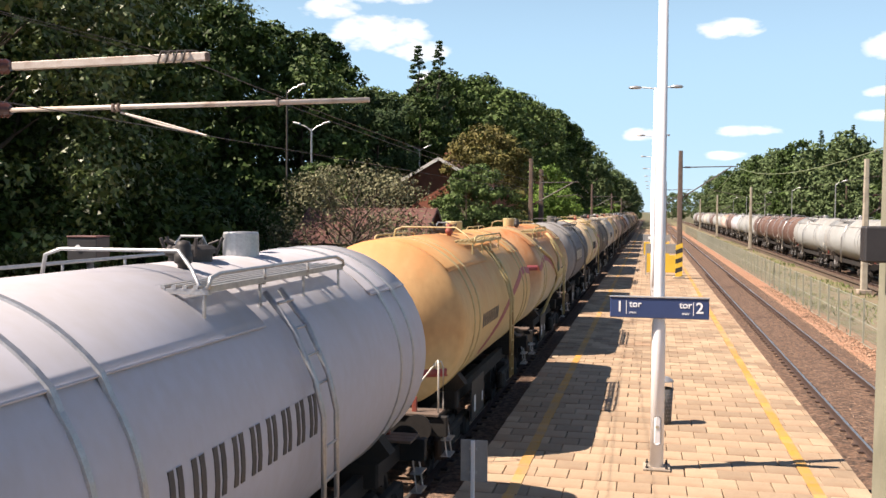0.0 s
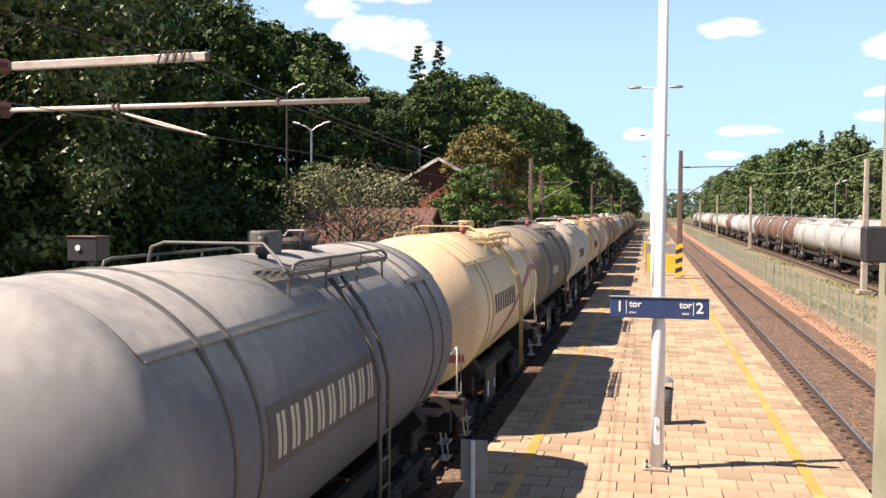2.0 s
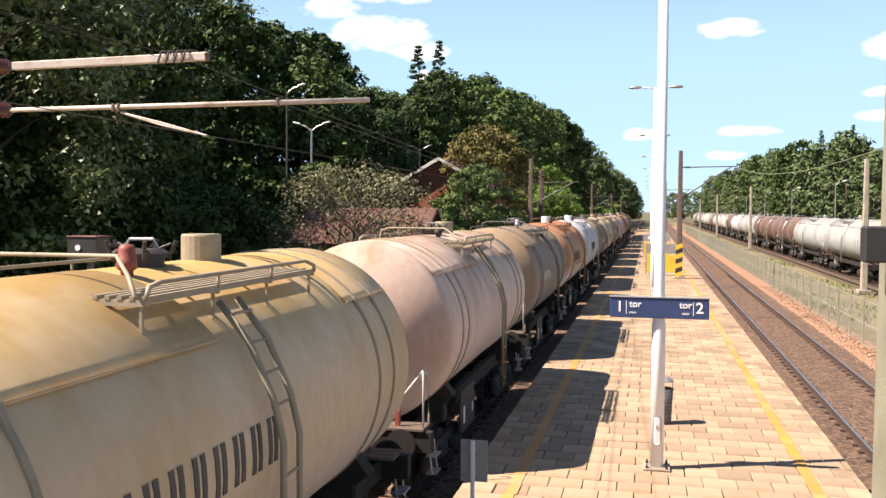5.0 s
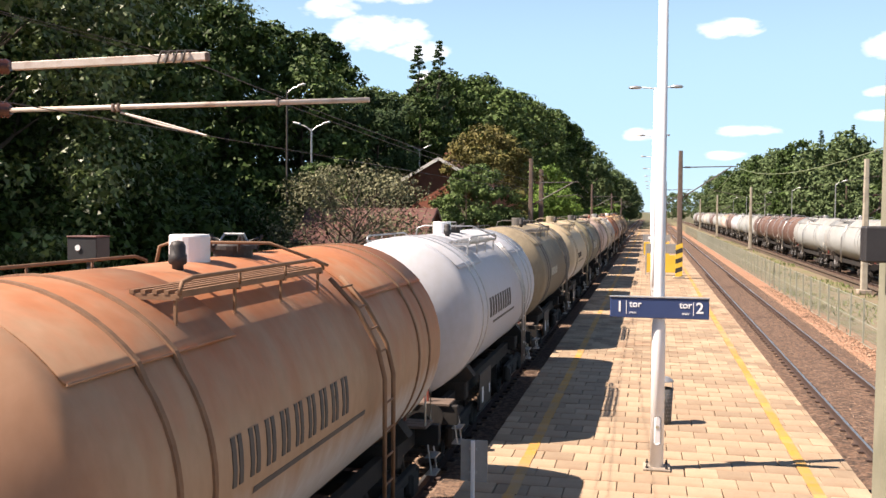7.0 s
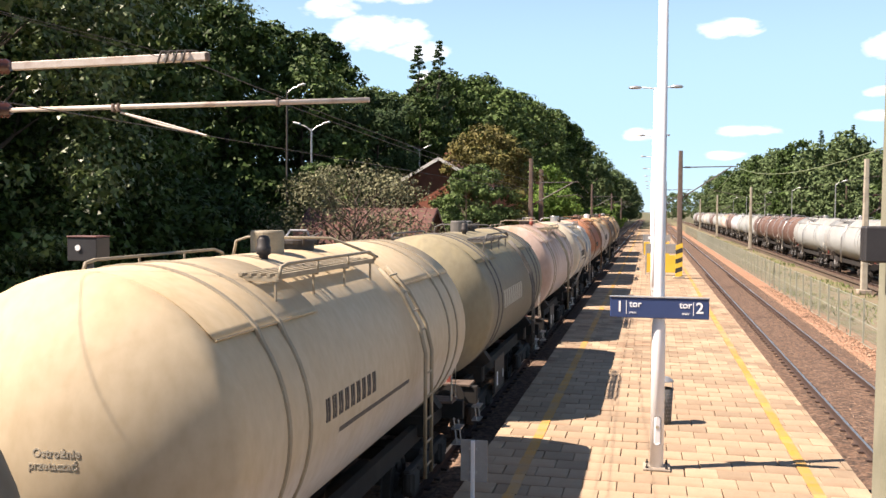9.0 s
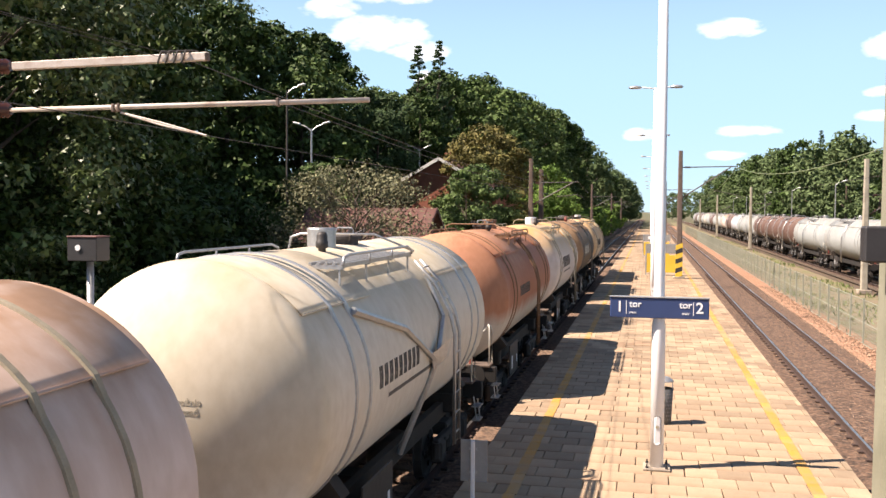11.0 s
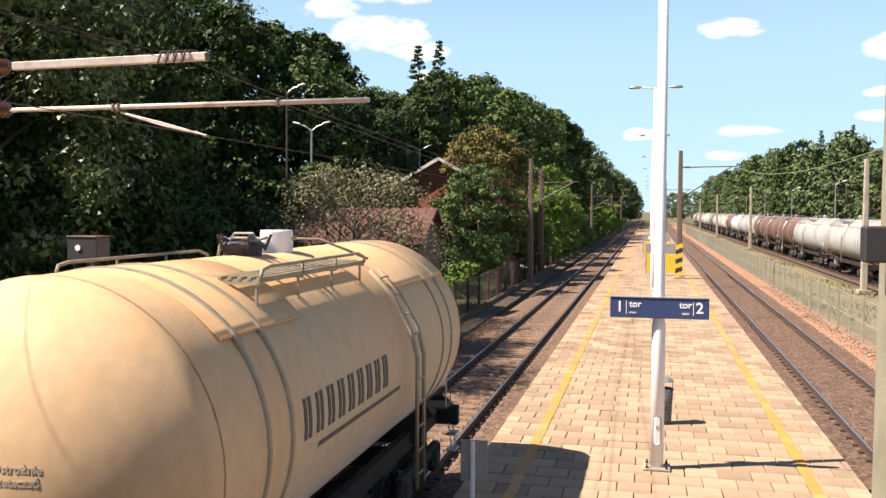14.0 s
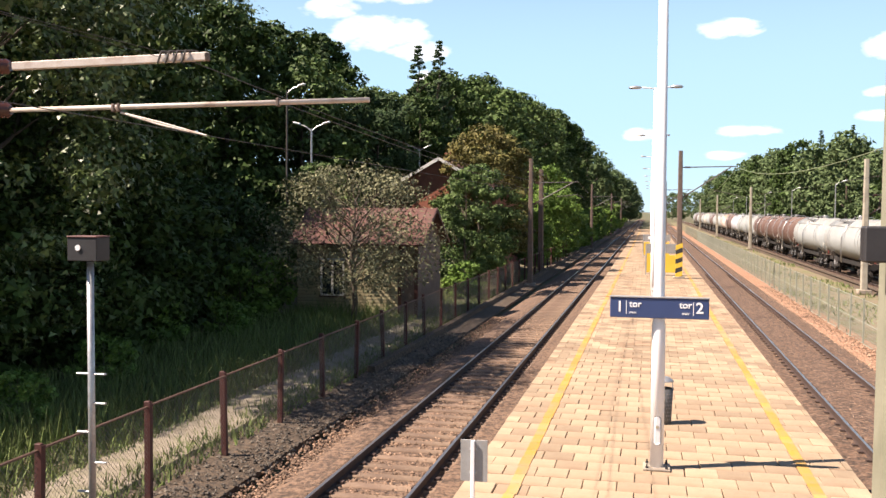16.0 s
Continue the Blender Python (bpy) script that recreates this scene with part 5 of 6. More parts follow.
def build_wagon(paint, trim, label, m, half=4.46, reverse=False, mark=None, span=None, stripe=None, apron=False, dome_y=None, hatch_y=None, pot_mat=None, valve=None, valve_y=None, head_stripe=None, clad=0.3, mark_deg=None, panel=False, diamond=False, warning=False, seams=False, plate=None, stain=(), near=True, group="tank wagons"):
    """A bogie tank wagon; y along the track, the near end at minus y. reverse turns the roof gear end for end."""
    ob = empty("tank_wagon", m)
    sg = -1 if reverse else 1
    H = half
    key = round(H, 2)

    def tank(bm):
        rings = [R * k / 9 for k in range(1, 8)] + [R - KNUCKLE * (1 - math.sin(a)) for a in np.linspace(0.72, math.pi / 2, 8)]
        near_end = [(0.0, -H + SHOULDER - head_depth(0.0))] + [(r, -H + SHOULDER - head_depth(r)) for r in rings]
        prof = near_end + [(R, -H * 0.5), (R, 0), (R, H * 0.5)] + [(r, -y) for r, y in near_end[::-1]]
        bm_lathe(bm, prof, 48)
        bmesh.ops.translate(bm, vec=(0, 0, ZC), verts=bm.verts)
    put("tank", shared(("tank", key), tank, True), paint, ob)

    gap = (-0.45, 2.65) if reverse else (-1.95, 1.25)

    def shield(bm, y0, y1):
        n = 30
        rows = []
        for y in (y0, y1):
            rows.append([[bm.verts.new(on_tank(y, math.degrees(SHIELD) * (-1 + 2 * k / n) * 0.9999, lift)) for k in range(n + 1)] for lift in (0.0, -0.018)])
        for lay in (0, 1):
            for k in range(n):
                bm.faces.new((rows[0][lay][k], rows[0][lay][k + 1], rows[1][lay][k + 1], rows[1][lay][k]))
        for k in range(n):
            for e in (0, 1):
                bm.faces.new((rows[e][0][k], rows[e][0][k + 1], rows[e][1][k + 1], rows[e][1][k]))
        for k in (0, n):
            bm.faces.new((rows[0][0][k], rows[1][0][k], rows[1][1][k], rows[0][1][k]))
    for y0, y1 in (((-H + clad, gap[0]), (gap[1], H - 0.32)) if near else ((-H + clad, H - 0.32),)):
        put("upper_cladding", shared(("upper_cladding", key, y0, y1), lambda bm: shield(bm, y0, y1), True), paint, ob)

    def edge_strip(bm, y0, y1):
        bm_path(bm, [on_tank(y0, math.degrees(SHIELD) * 0.9999, -0.004), on_tank(y1, math.degrees(SHIELD) * 0.9999, -0.004)], 0.011, 5)
    if near:
        for y0, y1 in ((-H + clad, gap[0]), (gap[1], H - 0.32)):
            put("cladding_edge", shared(("cladding_edge", key, y0, y1), lambda bm: edge_strip(bm, y0, y1)), paint, ob)

    def hoop(bm):
        n = 64
        rings = []
        for dy, lift in ((-0.032, -0.01), (-0.026, 0.018), (0.026, 0.018), (0.032, -0.01)):
            rings.append([bm.verts.new(on_tank(dy, -180 + 360 * k / n, lift)) for k in range(n)])
        for a, b in zip(rings, rings[1:]):
            for k in range(n):
                bm.faces.new((a[k], a[(k + 1) % n], b[(k + 1) % n], b[k]))
    for y in (-H * 0.765, -H * 0.655, H * 0.66, H * 0.79):
        put("hoop", shared("hoop", hoop), trim, ob, pose(0, y, 0), label="flat steel hoop")

    def weld(bm):
        n = 56
        rings = [[bm.verts.new(((R + lift) * math.sin(math.tau * k / n), dy, ZC + (R + lift) * math.cos(math.tau * k / n))) for k in range(n)] for dy, lift in ((-0.014, -0.01), (-0.008, 0.005), (0.008, 0.005), (0.014, -0.01))]
        for a, b in zip(rings, rings[1:]):
            for k in range(n):
                bm.faces.new((a[k], a[(k + 1) % n], b[(k + 1) % n], b[k]))
    if seams:
        for y in (-H + SHOULDER, H - SHOULDER):
            put("weld_seam", shared("weld_seam", weld, True), M["seam"], ob, pose(0, y, 0), label="thin rust-stained weld seam")

    # roof gear
    w0, w1 = (-1.3, 1.95) if reverse else (-2.65, 0.4)
    zw = R + ZC - 0.13

    def walk_frame(bm):
        for x in (0.54, 1.0):
            bm_box(bm, (0.035, w1 - w0, 0.05), (x, (w0 + w1) / 2, zw))
        for k in range(4):
            y = w0 + 0.03 + (w1 - w0 - 0.06) * k / 3
            bm_box(bm, (0.5, 0.05, 0.045), (0.77, y, zw - 0.02))
            bm_rod(bm, (0.97, y, zw), (0.97, y, ZC + math.sqrt(R * R - 0.94)), 0.016, 5)
    def slat(bm):
        bm_box(bm, (0.036, w1 - w0, 0.03), (0, (w0 + w1) / 2, zw + 0.015))
    def rail(bm):
        z = zw
        bm_path(bm, [(1.02, w0, z), (1.02, w0 + 0.04, z + 0.09), (1.02, w0 + 0.2, z + 0.115), (1.02, w1 - 0.25, z + 0.115), (1.02, w1 - 0.02, z + 0.06), (1.02, w1, z)], 0.019, 6)
        for k in (1, 2):
            y = w0 + 0.03 + (w1 - w0 - 0.06) * k / 3
            bm_rod(bm, (1.02, y, z), (1.02, y, z + 0.115), 0.014, 5)
    for s in (1, -1):
        w = put("walkway", shared(("walkway", reverse), walk_frame), trim, ob, Matrix.Diagonal((s, 1, 1, 1)), label="slatted roof walkway frame")
        put("handrail", shared(("handrail", reverse), rail, True), trim, w, label="low bent tube handrail")
        for k in range(4):
            put("slat", shared(("slat", reverse), slat), trim, w, pose(0.63 + 0.094 * k, 0, 0))

    def cross_rail(bm):
        z = R + ZC
        ye = w0 + 0.4 if reverse else w1 - 0.3
        d = -0.5 if reverse else 0.5
        bm_path(bm, [(-0.75, ye, z - 0.14), (-0.7, ye, z + 0.1), (-0.55, ye, z + 0.15), (0.55, ye, z + 0.15), (0.8, ye + d * 0.5, z + 0.02), (1.0, ye + d, z - 0.1)], 0.018, 6)
    put("guard_rail", shared(("guard_rail", reverse), cross_rail, True), trim, ob, label="bent guard rail across the roof")
    yd = dome_y if dome_y is not None else (1.45 if reverse else -0.6)
    yh = hatch_y if hatch_y is not None else (0.35 if reverse else 0.4)

    def dome(bm):
        bm_lathe(bm, [(0.0, 0.25), (0.185, 0.25), (0.195, 0.23), (0.195, -0.06), (0.0, -0.06)], 22, "Z")
    put("dome", shared("dome", dome, False), pot_mat or trim, ob, pose(0.02, yd, R + ZC), label="round valve dome")

    def hatch(bm):
        bm_lathe(bm, [(0.0, 0.15), (0.2, 0.145), (0.25, 0.11), (0.25, 0.07), (0.21, 0.07), (0.21, -0.05), (0.0, -0.05)], 22, "Z")
    hatch_ob = put("hatch", shared("hatch", hatch), M["hatch"], ob, pose(0.0, yh, R + ZC), label="sooty bolted manhole cover")

    def clamp(bm):
        bm_rod(bm, (0.24, 0, 0.05), (0.31, 0, 0.22), 0.018, 5)
        bm_rod(bm, (0.17, 0, 0.15), (0.27, 0, 0.19), 0.014, 5)
    def handle(bm):
        bm_path(bm, [(-0.12, -0.1, 0.14), (-0.1, 0, 0.23), (0.1, 0.05, 0.23), (0.12, 0.1, 0.14)], 0.016, 5)
    if near:
        for k in range(5):
            put("clamp", shared("clamp", clamp), M["hatch"], hatch_ob, pose(0, 0, 0, 0, 0, 72 * k + 20))
        put("handle", shared("handle", handle), M["galv"], hatch_ob)

    def valve_mesh(bm):
        bm_lathe(bm, [(0.0, 0.25), (0.05, 0.24), (0.07, 0.2), (0.07, 0.13), (0.08, 0.12), (0.08, 0.05), (0.05, 0.03), (0.05, -0.05), (0.0, -0.05)], 14, "Z")
    put("relief_valve", shared("relief_valve", valve_mesh, True), valve or M["hatch"], ob, pose(0.3 if valve_y is None else -0.3, valve_y if valve_y is not None else (-0.35 if reverse else -1.35), R + ZC - 0.03), label="small relief valve")

    def ladder(bm):
        y0 = -0.08 if reverse else 0.95
        for dy in (-0.17, 0.17):
            pts = [on_tank(y0 - 0.1 * sg + dy, 40, 0.1), on_tank(y0 - 0.05 * sg + dy, 56, 0.12), on_tank(y0 + dy, 74, 0.14)]
            pts += [Vector((R + 0.16, y0 + dy, ZC + 0.1)), Vector((R + 0.16, y0 + dy, 1.0))]
            bm_path(bm, pts, 0.028, 6)
        for k, (zz) in enumerate(np.arange(1.15, ZC + 0.1, 0.3)):
            bm_rod(bm, (R + 0.16, y0 - 0.17, zz), (R + 0.16, y0 + 0.17, zz), 0.014, 5)
        for d in (46, 56, 66, 76):
            off = -0.1 * sg + 0.1 * sg * (d - 40) / 34
            bm_rod(bm, on_tank(y0 + off - 0.17, d, 0.115), on_tank(y0 + off + 0.17, d, 0.115), 0.014, 5)
    for s in (1, -1):
        put("ladder", shared(("ladder", sg), ladder, True), trim, ob, Matrix.Diagonal((s, 1, 1, 1)), label="steel side ladder")

    # markings: letter-sized bars, a line below them, a small panel on the head
    if mark:
        s0, s1 = span or (-2.7, 0.08)
        pitch = (s1 - s0) / 9
        tall, mid = pitch * 1.2 / R * 57.3 / 2, mark_deg or (87 if s1 - s0 > 2.2 else 88.5)

        def marking(bm):
            # nine letter-sized pairs of bars
            for k in range(9):
                yy = s0 + (k + 0.5) * pitch
                for dy in (-0.18, 0.18):
                    ribbon(bm, [(yy + dy * pitch, mid - tall), (yy + dy * pitch, mid + tall)], pitch * 0.21, 0.007)
        if panel:
            def ground_panel(bm):
                rows = [[bm.verts.new(on_tank(y, mid + d * tall * 1.45, 0.003)) for d in np.linspace(-1, 1, 9)] for y in (s0 - 0.1, s1 + 0.1)]
                for k in range(8):
                    bm.faces.new((rows[0][k], rows[0][k + 1], rows[1][k + 1], rows[1][k]))
            put("marking_panel", shared(("marking_panel", s0, s1), ground_panel), M["mark_ground"], ob, label="dark painted panel behind the marking")
        put("marking", shared(("marking", s0, s1), marking), mark, ob, label="row of letter-sized marking bars")

        def underline(bm):
            ribbon(bm, [(s0 + 0.45, 99.5), (0.62, 99.5)], 0.05, 0.004)
        if not reverse and s0 < 0 and mark != M["mark_pale"]:
            put("underline", shared(("underline", s0, s1), underline), mark, ob, label="thin painted line")
        if diamond:
            def placard(bm):
                for a, b in (((-3.62, 90), (-3.5, 98)), ((-3.5, 98), (-3.38, 90)), ((-3.38, 90), (-3.5, 82)), ((-3.5, 82), (-3.62, 90))):
                    ribbon(bm, [a, b], 0.03, 0.005)
            put("diamond_mark", shared("diamond_mark", placard), M["mark_faded"], ob, label="faded diamond outline")

        def on_head(x, z):
            return Vector((x, -H + SHOULDER - head_depth(math.hypot(x, z - ZC)) - 0.004, z))

        def head_patch(bm, x0, x1, z0, z1):
            n = 5
            lo = [bm.verts.new(on_head(x0 + (x1 - x0) * k / n, z0)) for k in range(n + 1)]
            hi = [bm.verts.new(on_head(x0 + (x1 - x0) * k / n, z1)) for k in range(n + 1)]
            back = [bm.verts.new(v.co + Vector((0, 0.03, 0))) for v in lo + hi]
            for k in range(n):
                bm.faces.new((lo[k], lo[k + 1], hi[k + 1], hi[k]))
                bm.faces.new((back[k + n + 1], back[k + n + 2], back[k + 1], back[k]))
                bm.faces.new((lo[k + 1], lo[k], back[k], back[k + 1]))
                bm.faces.new((hi[k], hi[k + 1], back[n + 2 + k], back[n + 1 + k]))
        high = 0.3 if warning else 0.0
        for words, tx, tz in (("Ostrożnie", 0.05, 2.65), ("przetaczać", 0.02, 2.56)):
            key_words = ("warning_lettering", words, high)
            if key_words not in CACHE:
                letters = text_mesh(words, 0.085, 0.004)
                for v in letters.vertices:  # laid on the dished head
                    x, z, proud = tx + v.co.x, tz + high + v.co.y, -0.001 if v.co.z > 0 else -0.006
                    v.co = on_head(x, z) + Vector((0, -proud, 0))
                letters.update()
                CACHE[key_words] = letters
            put("warning_lettering", CACHE[key_words], M["white"] if mark == M["mark_pale"] else M["mark_faded"], ob, label="small worn lettering on the head")
        if stain:
            hm = bmesh.new()
            edges = []
            for k, (x, z, w) in enumerate(stain):
                xa, za, _ = stain[max(k - 1, 0)]
                xb, zb, _ = stain[min(k + 1, len(stain) - 1)]
                side = Vector((-(zb - za), xb - xa)).normalized() * w * 0.7
                edges.append([hm.verts.new(on_head(x + q * side.x, z + q * side.y)) for q in (-1, 0, 1)])
            for a, b in zip(edges, edges[1:]):
                for k in range(2):
                    hm.faces.new((a[k], a[k + 1], b[k + 1], b[k]))
            part("spill_stain", hm, M["underframe"], ob, "black tarry spill on the head", smooth=True)
        if plate:
            hm = bmesh.new()
            head_patch(hm, *plate)
            card_ob = part("data_card", hm, M["white"], ob, "white data plate on the head")
            hm = bmesh.new()
            w, h = plate[1] - plate[0], plate[3] - plate[2]
            head_patch(hm, plate[0] + 0.25 * w, plate[1] - 0.25 * w, plate[2] + 0.35 * h, plate[3] - 0.2 * h)
            bmesh.ops.translate(hm, vec=(0, -0.006, 0), verts=hm.verts)
            part("plate_symbol", hm, M["mark_dark"], card_ob, "dark symbol")
        if head_stripe:
            hm = bmesh.new()
            wide = 0.97 * math.sqrt(R * R - max(abs(head_stripe - ZC), abs(head_stripe + 0.14 - ZC)) ** 2)
            for k in range(6):
                head_patch(hm, -wide + 2 * wide * k / 6, -wide + 2 * wide * (k + 1) / 6, head_stripe, head_stripe + 0.14)
            bmesh.ops.remove_doubles(hm, verts=hm.verts, dist=0.0005)
            part("head_stripe", hm, M["stripe_red"], ob, "faded red band on the head", smooth=True)
        if reverse and (warning or panel):
            if "head_plate" not in CACHE:
                hm = bmesh.new()
                bm_box(hm, (0.16, 0.16, 0.22), (0.17, -H - 0.44, 2.68), bevel=0.012)
                CACHE["head_plate"] = finish("head_plate", hm)
            put("head_plate", CACHE["head_plate"], M["dark_trim"], ob, label="small dark bracket box")
    if stripe:
        def red(bm):
            ribbon(bm, stripe, 0.16, 0.0045)
        put("stripe", shared(("stripe", tuple(stripe)), red), M["stripe_red"], ob, label="faded red painted stripe")
    if apron:
        def gutter(bm):
            bm_path(bm, [on_tank(-2.9, 56, 0.05), on_tank(-1.4, 72, 0.05), on_tank(0.0, 96, 0.05)], 0.045, 6)
            bm_path(bm, [on_tank(0.75, 50, 0.05), on_tank(0.7, 75, 0.05), on_tank(0.15, 92, 0.06)], 0.035, 6)
            a, b, c, d = on_tank(-0.25, 92, 0.05), on_tank(0.4, 86, 0.2), on_tank(0.3, 96, 0.16), on_tank(0.0, 102, 0.05)
            vs = [bm.verts.new(v) for v in (a, b, c, d)]
            vs2 = [bm.verts.new(v + Vector((0.01, 0, 0.01))) for v in (a, b, c, d)]
            bm.faces.new(vs), bm.faces.new(vs2[::-1])
            for k in range(4):
                bm.faces.new((vs[k], vs[(k + 1) % 4], vs2[(k + 1) % 4], vs2[k]))
            bm_path(bm, [on_tank(0.05, 98, 0.05), on_tank(0.05, 125, 0.06), Vector((0.95, 0.05, 1.0))], 0.045, 8)
        put("spill_gutter", shared("spill_gutter", gutter), trim, ob, label="slanting spill gutter with a drain pipe")

    # underframe
    def sill(bm):
        for x in (-0.85, 0.85):
            bm_box(bm, (0.12, 2 * H + 0.7, 0.26), (x, 0, 1.0))
        bm_box(bm, (0.5, 2 * H + 0.7, 0.3), (0, 0, 0.97))
        for y in (-H * 0.72, H * 0.72):
            bm_box(bm, (2.2, 0.3, 0.35), (0, y, 1.12), bevel=0.03)
            for s in (-1, 1):
                bm_box(bm, (0.5, 0.26, 0.34), (s * 0.95, y, 1.38), Euler((0, radians(s * -38), 0)).to_matrix())
    put("underframe", shared(("underframe", key), sill), M["underframe"], ob, label="dirty dark steel underframe")
    E = H + 0.42

    def beam(bm):
        bm_box(bm, (2.55, 0.16, 0.32), (0, 0, 1.02), bevel=0.01)
    def deck(bm):
        for k in range(3):
            bm_box(bm, (2.3, 0.15, 0.04), (0, -0.2 + 0.17 * k, 1.2), bevel=0.005)
    def buffer(bm):
        bmesh.ops.create_cone(bm, cap_ends=True, segments=16, radius1=0.12, radius2=0.1, depth=0.26, matrix=pose(0, 0.13, 0, 90))
        bmesh.ops.create_cone(bm, cap_ends=True, segments=20, radius1=0.22, radius2=0.22, depth=0.03, matrix=pose(0, 0.275, 0, 90))
    def end_rail(bm):
        bm_path(bm, [(1.12, -0.14, 1.2), (1.12, -0.14, 1.98), (1.1, -0.1, 2.06), (1.06, -0.04, 2.02), (1.06, -0.02, 1.9)], 0.015, 6)
        bm_path(bm, [(1.12, 0.2, 1.2), (1.12, 0.2, 1.9), (1.09, 0.18, 2.0), (1.0, 0.12, 1.96), (0.7, -0.08, 1.55)], 0.015, 6)
    def step(bm):
        bm_path(bm, [(1.18, -0.12, 0.95), (1.24, -0.12, 0.5), (1.24, 0.2, 0.5), (1.18, 0.2, 0.95)], 0.014, 5)
        bm_box(bm, (0.16, 0.34, 0.02), (1.22, 0.04, 0.5))
        bm_box(bm, (0.16, 0.34, 0.02), (1.22, 0.04, 0.76))
    def lamp_bracket(bm):
        bm_box(bm, (0.08, 0.05, 0.26), (0.72, 0.0, 1.33), bevel=0.01)
    for end in (-1, 1):
        turn = pose(0, end * E, 0, 0, 0, 0 if end > 0 else 180)
        b = put("buffer_beam", shared("buffer_beam", beam), M["underframe"], ob, turn, label="dark buffer beam")
        for x in (-0.875, 0.875):
            put("buffer", shared("buffer", buffer), M["wheel"], b, pose(x, 0.08, 1.05), label="round buffer")
        put("end_deck", shared("end_deck", deck), M["planks"], ob, turn @ pose(0, -0.1, 0.0), label="planked end platform")
        if (end < 0) == reverse or not near:
            put("end_rail", shared("end_rail", end_rail, True), M["hand_white"], ob, pose(0, end * (E - 0.15), 0) if end > 0 else pose(0, end * (E - 0.15), 0), label="white bent end handrail")
        for s in (-1, 1):
            put("step", shared("step", step), M["galv"], ob, pose(0, end * (E - 0.25), 0) @ Matrix.Diagonal((s, 1, 1, 1)), label="hanging foot step")
        put("lamp_bracket", shared("lamp_bracket", lamp_bracket), M["valve_red"], ob, pose(0, end * (E - 0.05), 0), label="red lamp bracket")

    def data_board(bm):
        bm_box(bm, (0.03, 1.25, 0.72), (1.2, -H * 0.42, 0.92), bevel=0.006)
    board = put("data_board", shared(("data_board", key), data_board), M["hatch"], ob, label="sooty data board")

    def card(bm):
        bm_box(bm, (0.008, 0.13, 0.3), (1.222, 0, 0.85))
    for dy, s in ((-0.35, 1.0), (0.42, 0.6)):
        put("card", shared("card", card), M["white"], board, pose(0, -H * 0.42 + dy, 0.85 * (1 - s)) @ Matrix.Diagonal((1, s, s, 1)), label="small white card")

    def air_tank(bm):
        bm_lathe(bm, [(0.0, -0.68), (0.14, -0.66), (0.19, -0.58), (0.19, 0.58), (0.14, 0.66), (0.0, 0.68)], 14)
    put("air_tank", shared("air_tank", air_tank, True), M["underframe"], ob, pose(0.45, 1.25, 0.72), label="round brake air tank")

    def brake_box(bm):
        bm_box(bm, (0.5, 0.5, 0.35), (0, 0, 0), bevel=0.04)
    put("brake_cylinder", shared("brake_cylinder", brake_box), M["underframe"], ob, pose(0.3, -0.6, 0.72), label="dark brake cylinder")

    # bogies
    def bogie_frame(bm):
        for s in (-1, 1):
            bm_box(bm, (0.12, 2.3, 0.16), (s * 1.0, 0, 0.62), bevel=0.02)
            for y in (-0.9, 0.9):
                bm_box(bm, (0.2, 0.34, 0.36), (s * 1.0, y, 0.47), bevel=0.04)
                for dy in (-0.22, 0.22):
                    bm_rod(bm, (s * 1.02, y + dy, 0.4), (s * 1.02, y + dy, 0.66), 0.07, 8)
            bm_box(bm, (0.16, 0.7, 0.3), (s * 1.0, 0, 0.5), bevel=0.05)
        bm_box(bm, (2.0, 0.5, 0.22), (0, 0, 0.68), bevel=0.03)
    def wheelset(bm):
        for s in (-1, 1):
            prof = [(0.0, -0.07), (0.12, -0.09), (0.14, -0.03), (0.36, -0.035), (0.4, -0.065), (0.46, -0.065), (0.46, 0.05), (0.49, 0.065), (0.4, 0.07), (0.36, 0.03), (0.14, 0.05), (0.0, 0.06)]
            tmp = bmesh.new()
            bm_lathe(tmp, [(r, h * -s) for r, h in prof], 18, "Y")
            bmesh.ops.transform(tmp, matrix=pose(s * 0.75, 0, 0, 0, 0, -90), verts=tmp.verts)
            me = bpy.data.meshes.new("temporary")
            tmp.to_mesh(me)
            bm.from_mesh(me)
            bpy.data.meshes.remove(me)
            tmp.free()
            for k in range(3):
                a = k * math.tau / 3
                bm_rod(bm, (s * 0.8, 0.25 * math.cos(a), 0.25 * math.sin(a)), (s * 0.83, 0.25 * math.cos(a), 0.25 * math.sin(a)), 0.05, 8)
        bm_rod(bm, (-1.05, 0, 0), (1.05, 0, 0), 0.075, 10)
    wheels = []
    for y in (-H * 0.72, H * 0.72):
        bogie = put("bogie", shared("bogie", bogie_frame), M["underframe"], ob, pose(0, y, 0), label="dark cast bogie frame")
        for dy in (-0.9, 0.9):
            wheels.append(put("wheelset", shared("wheelset", wheelset), M["wheel"], bogie, pose(0, dy, 0.46), label="steel wheelset"))
    tagged(ob, label=label, category="tank wagon", group=group)
    return ob, wheels


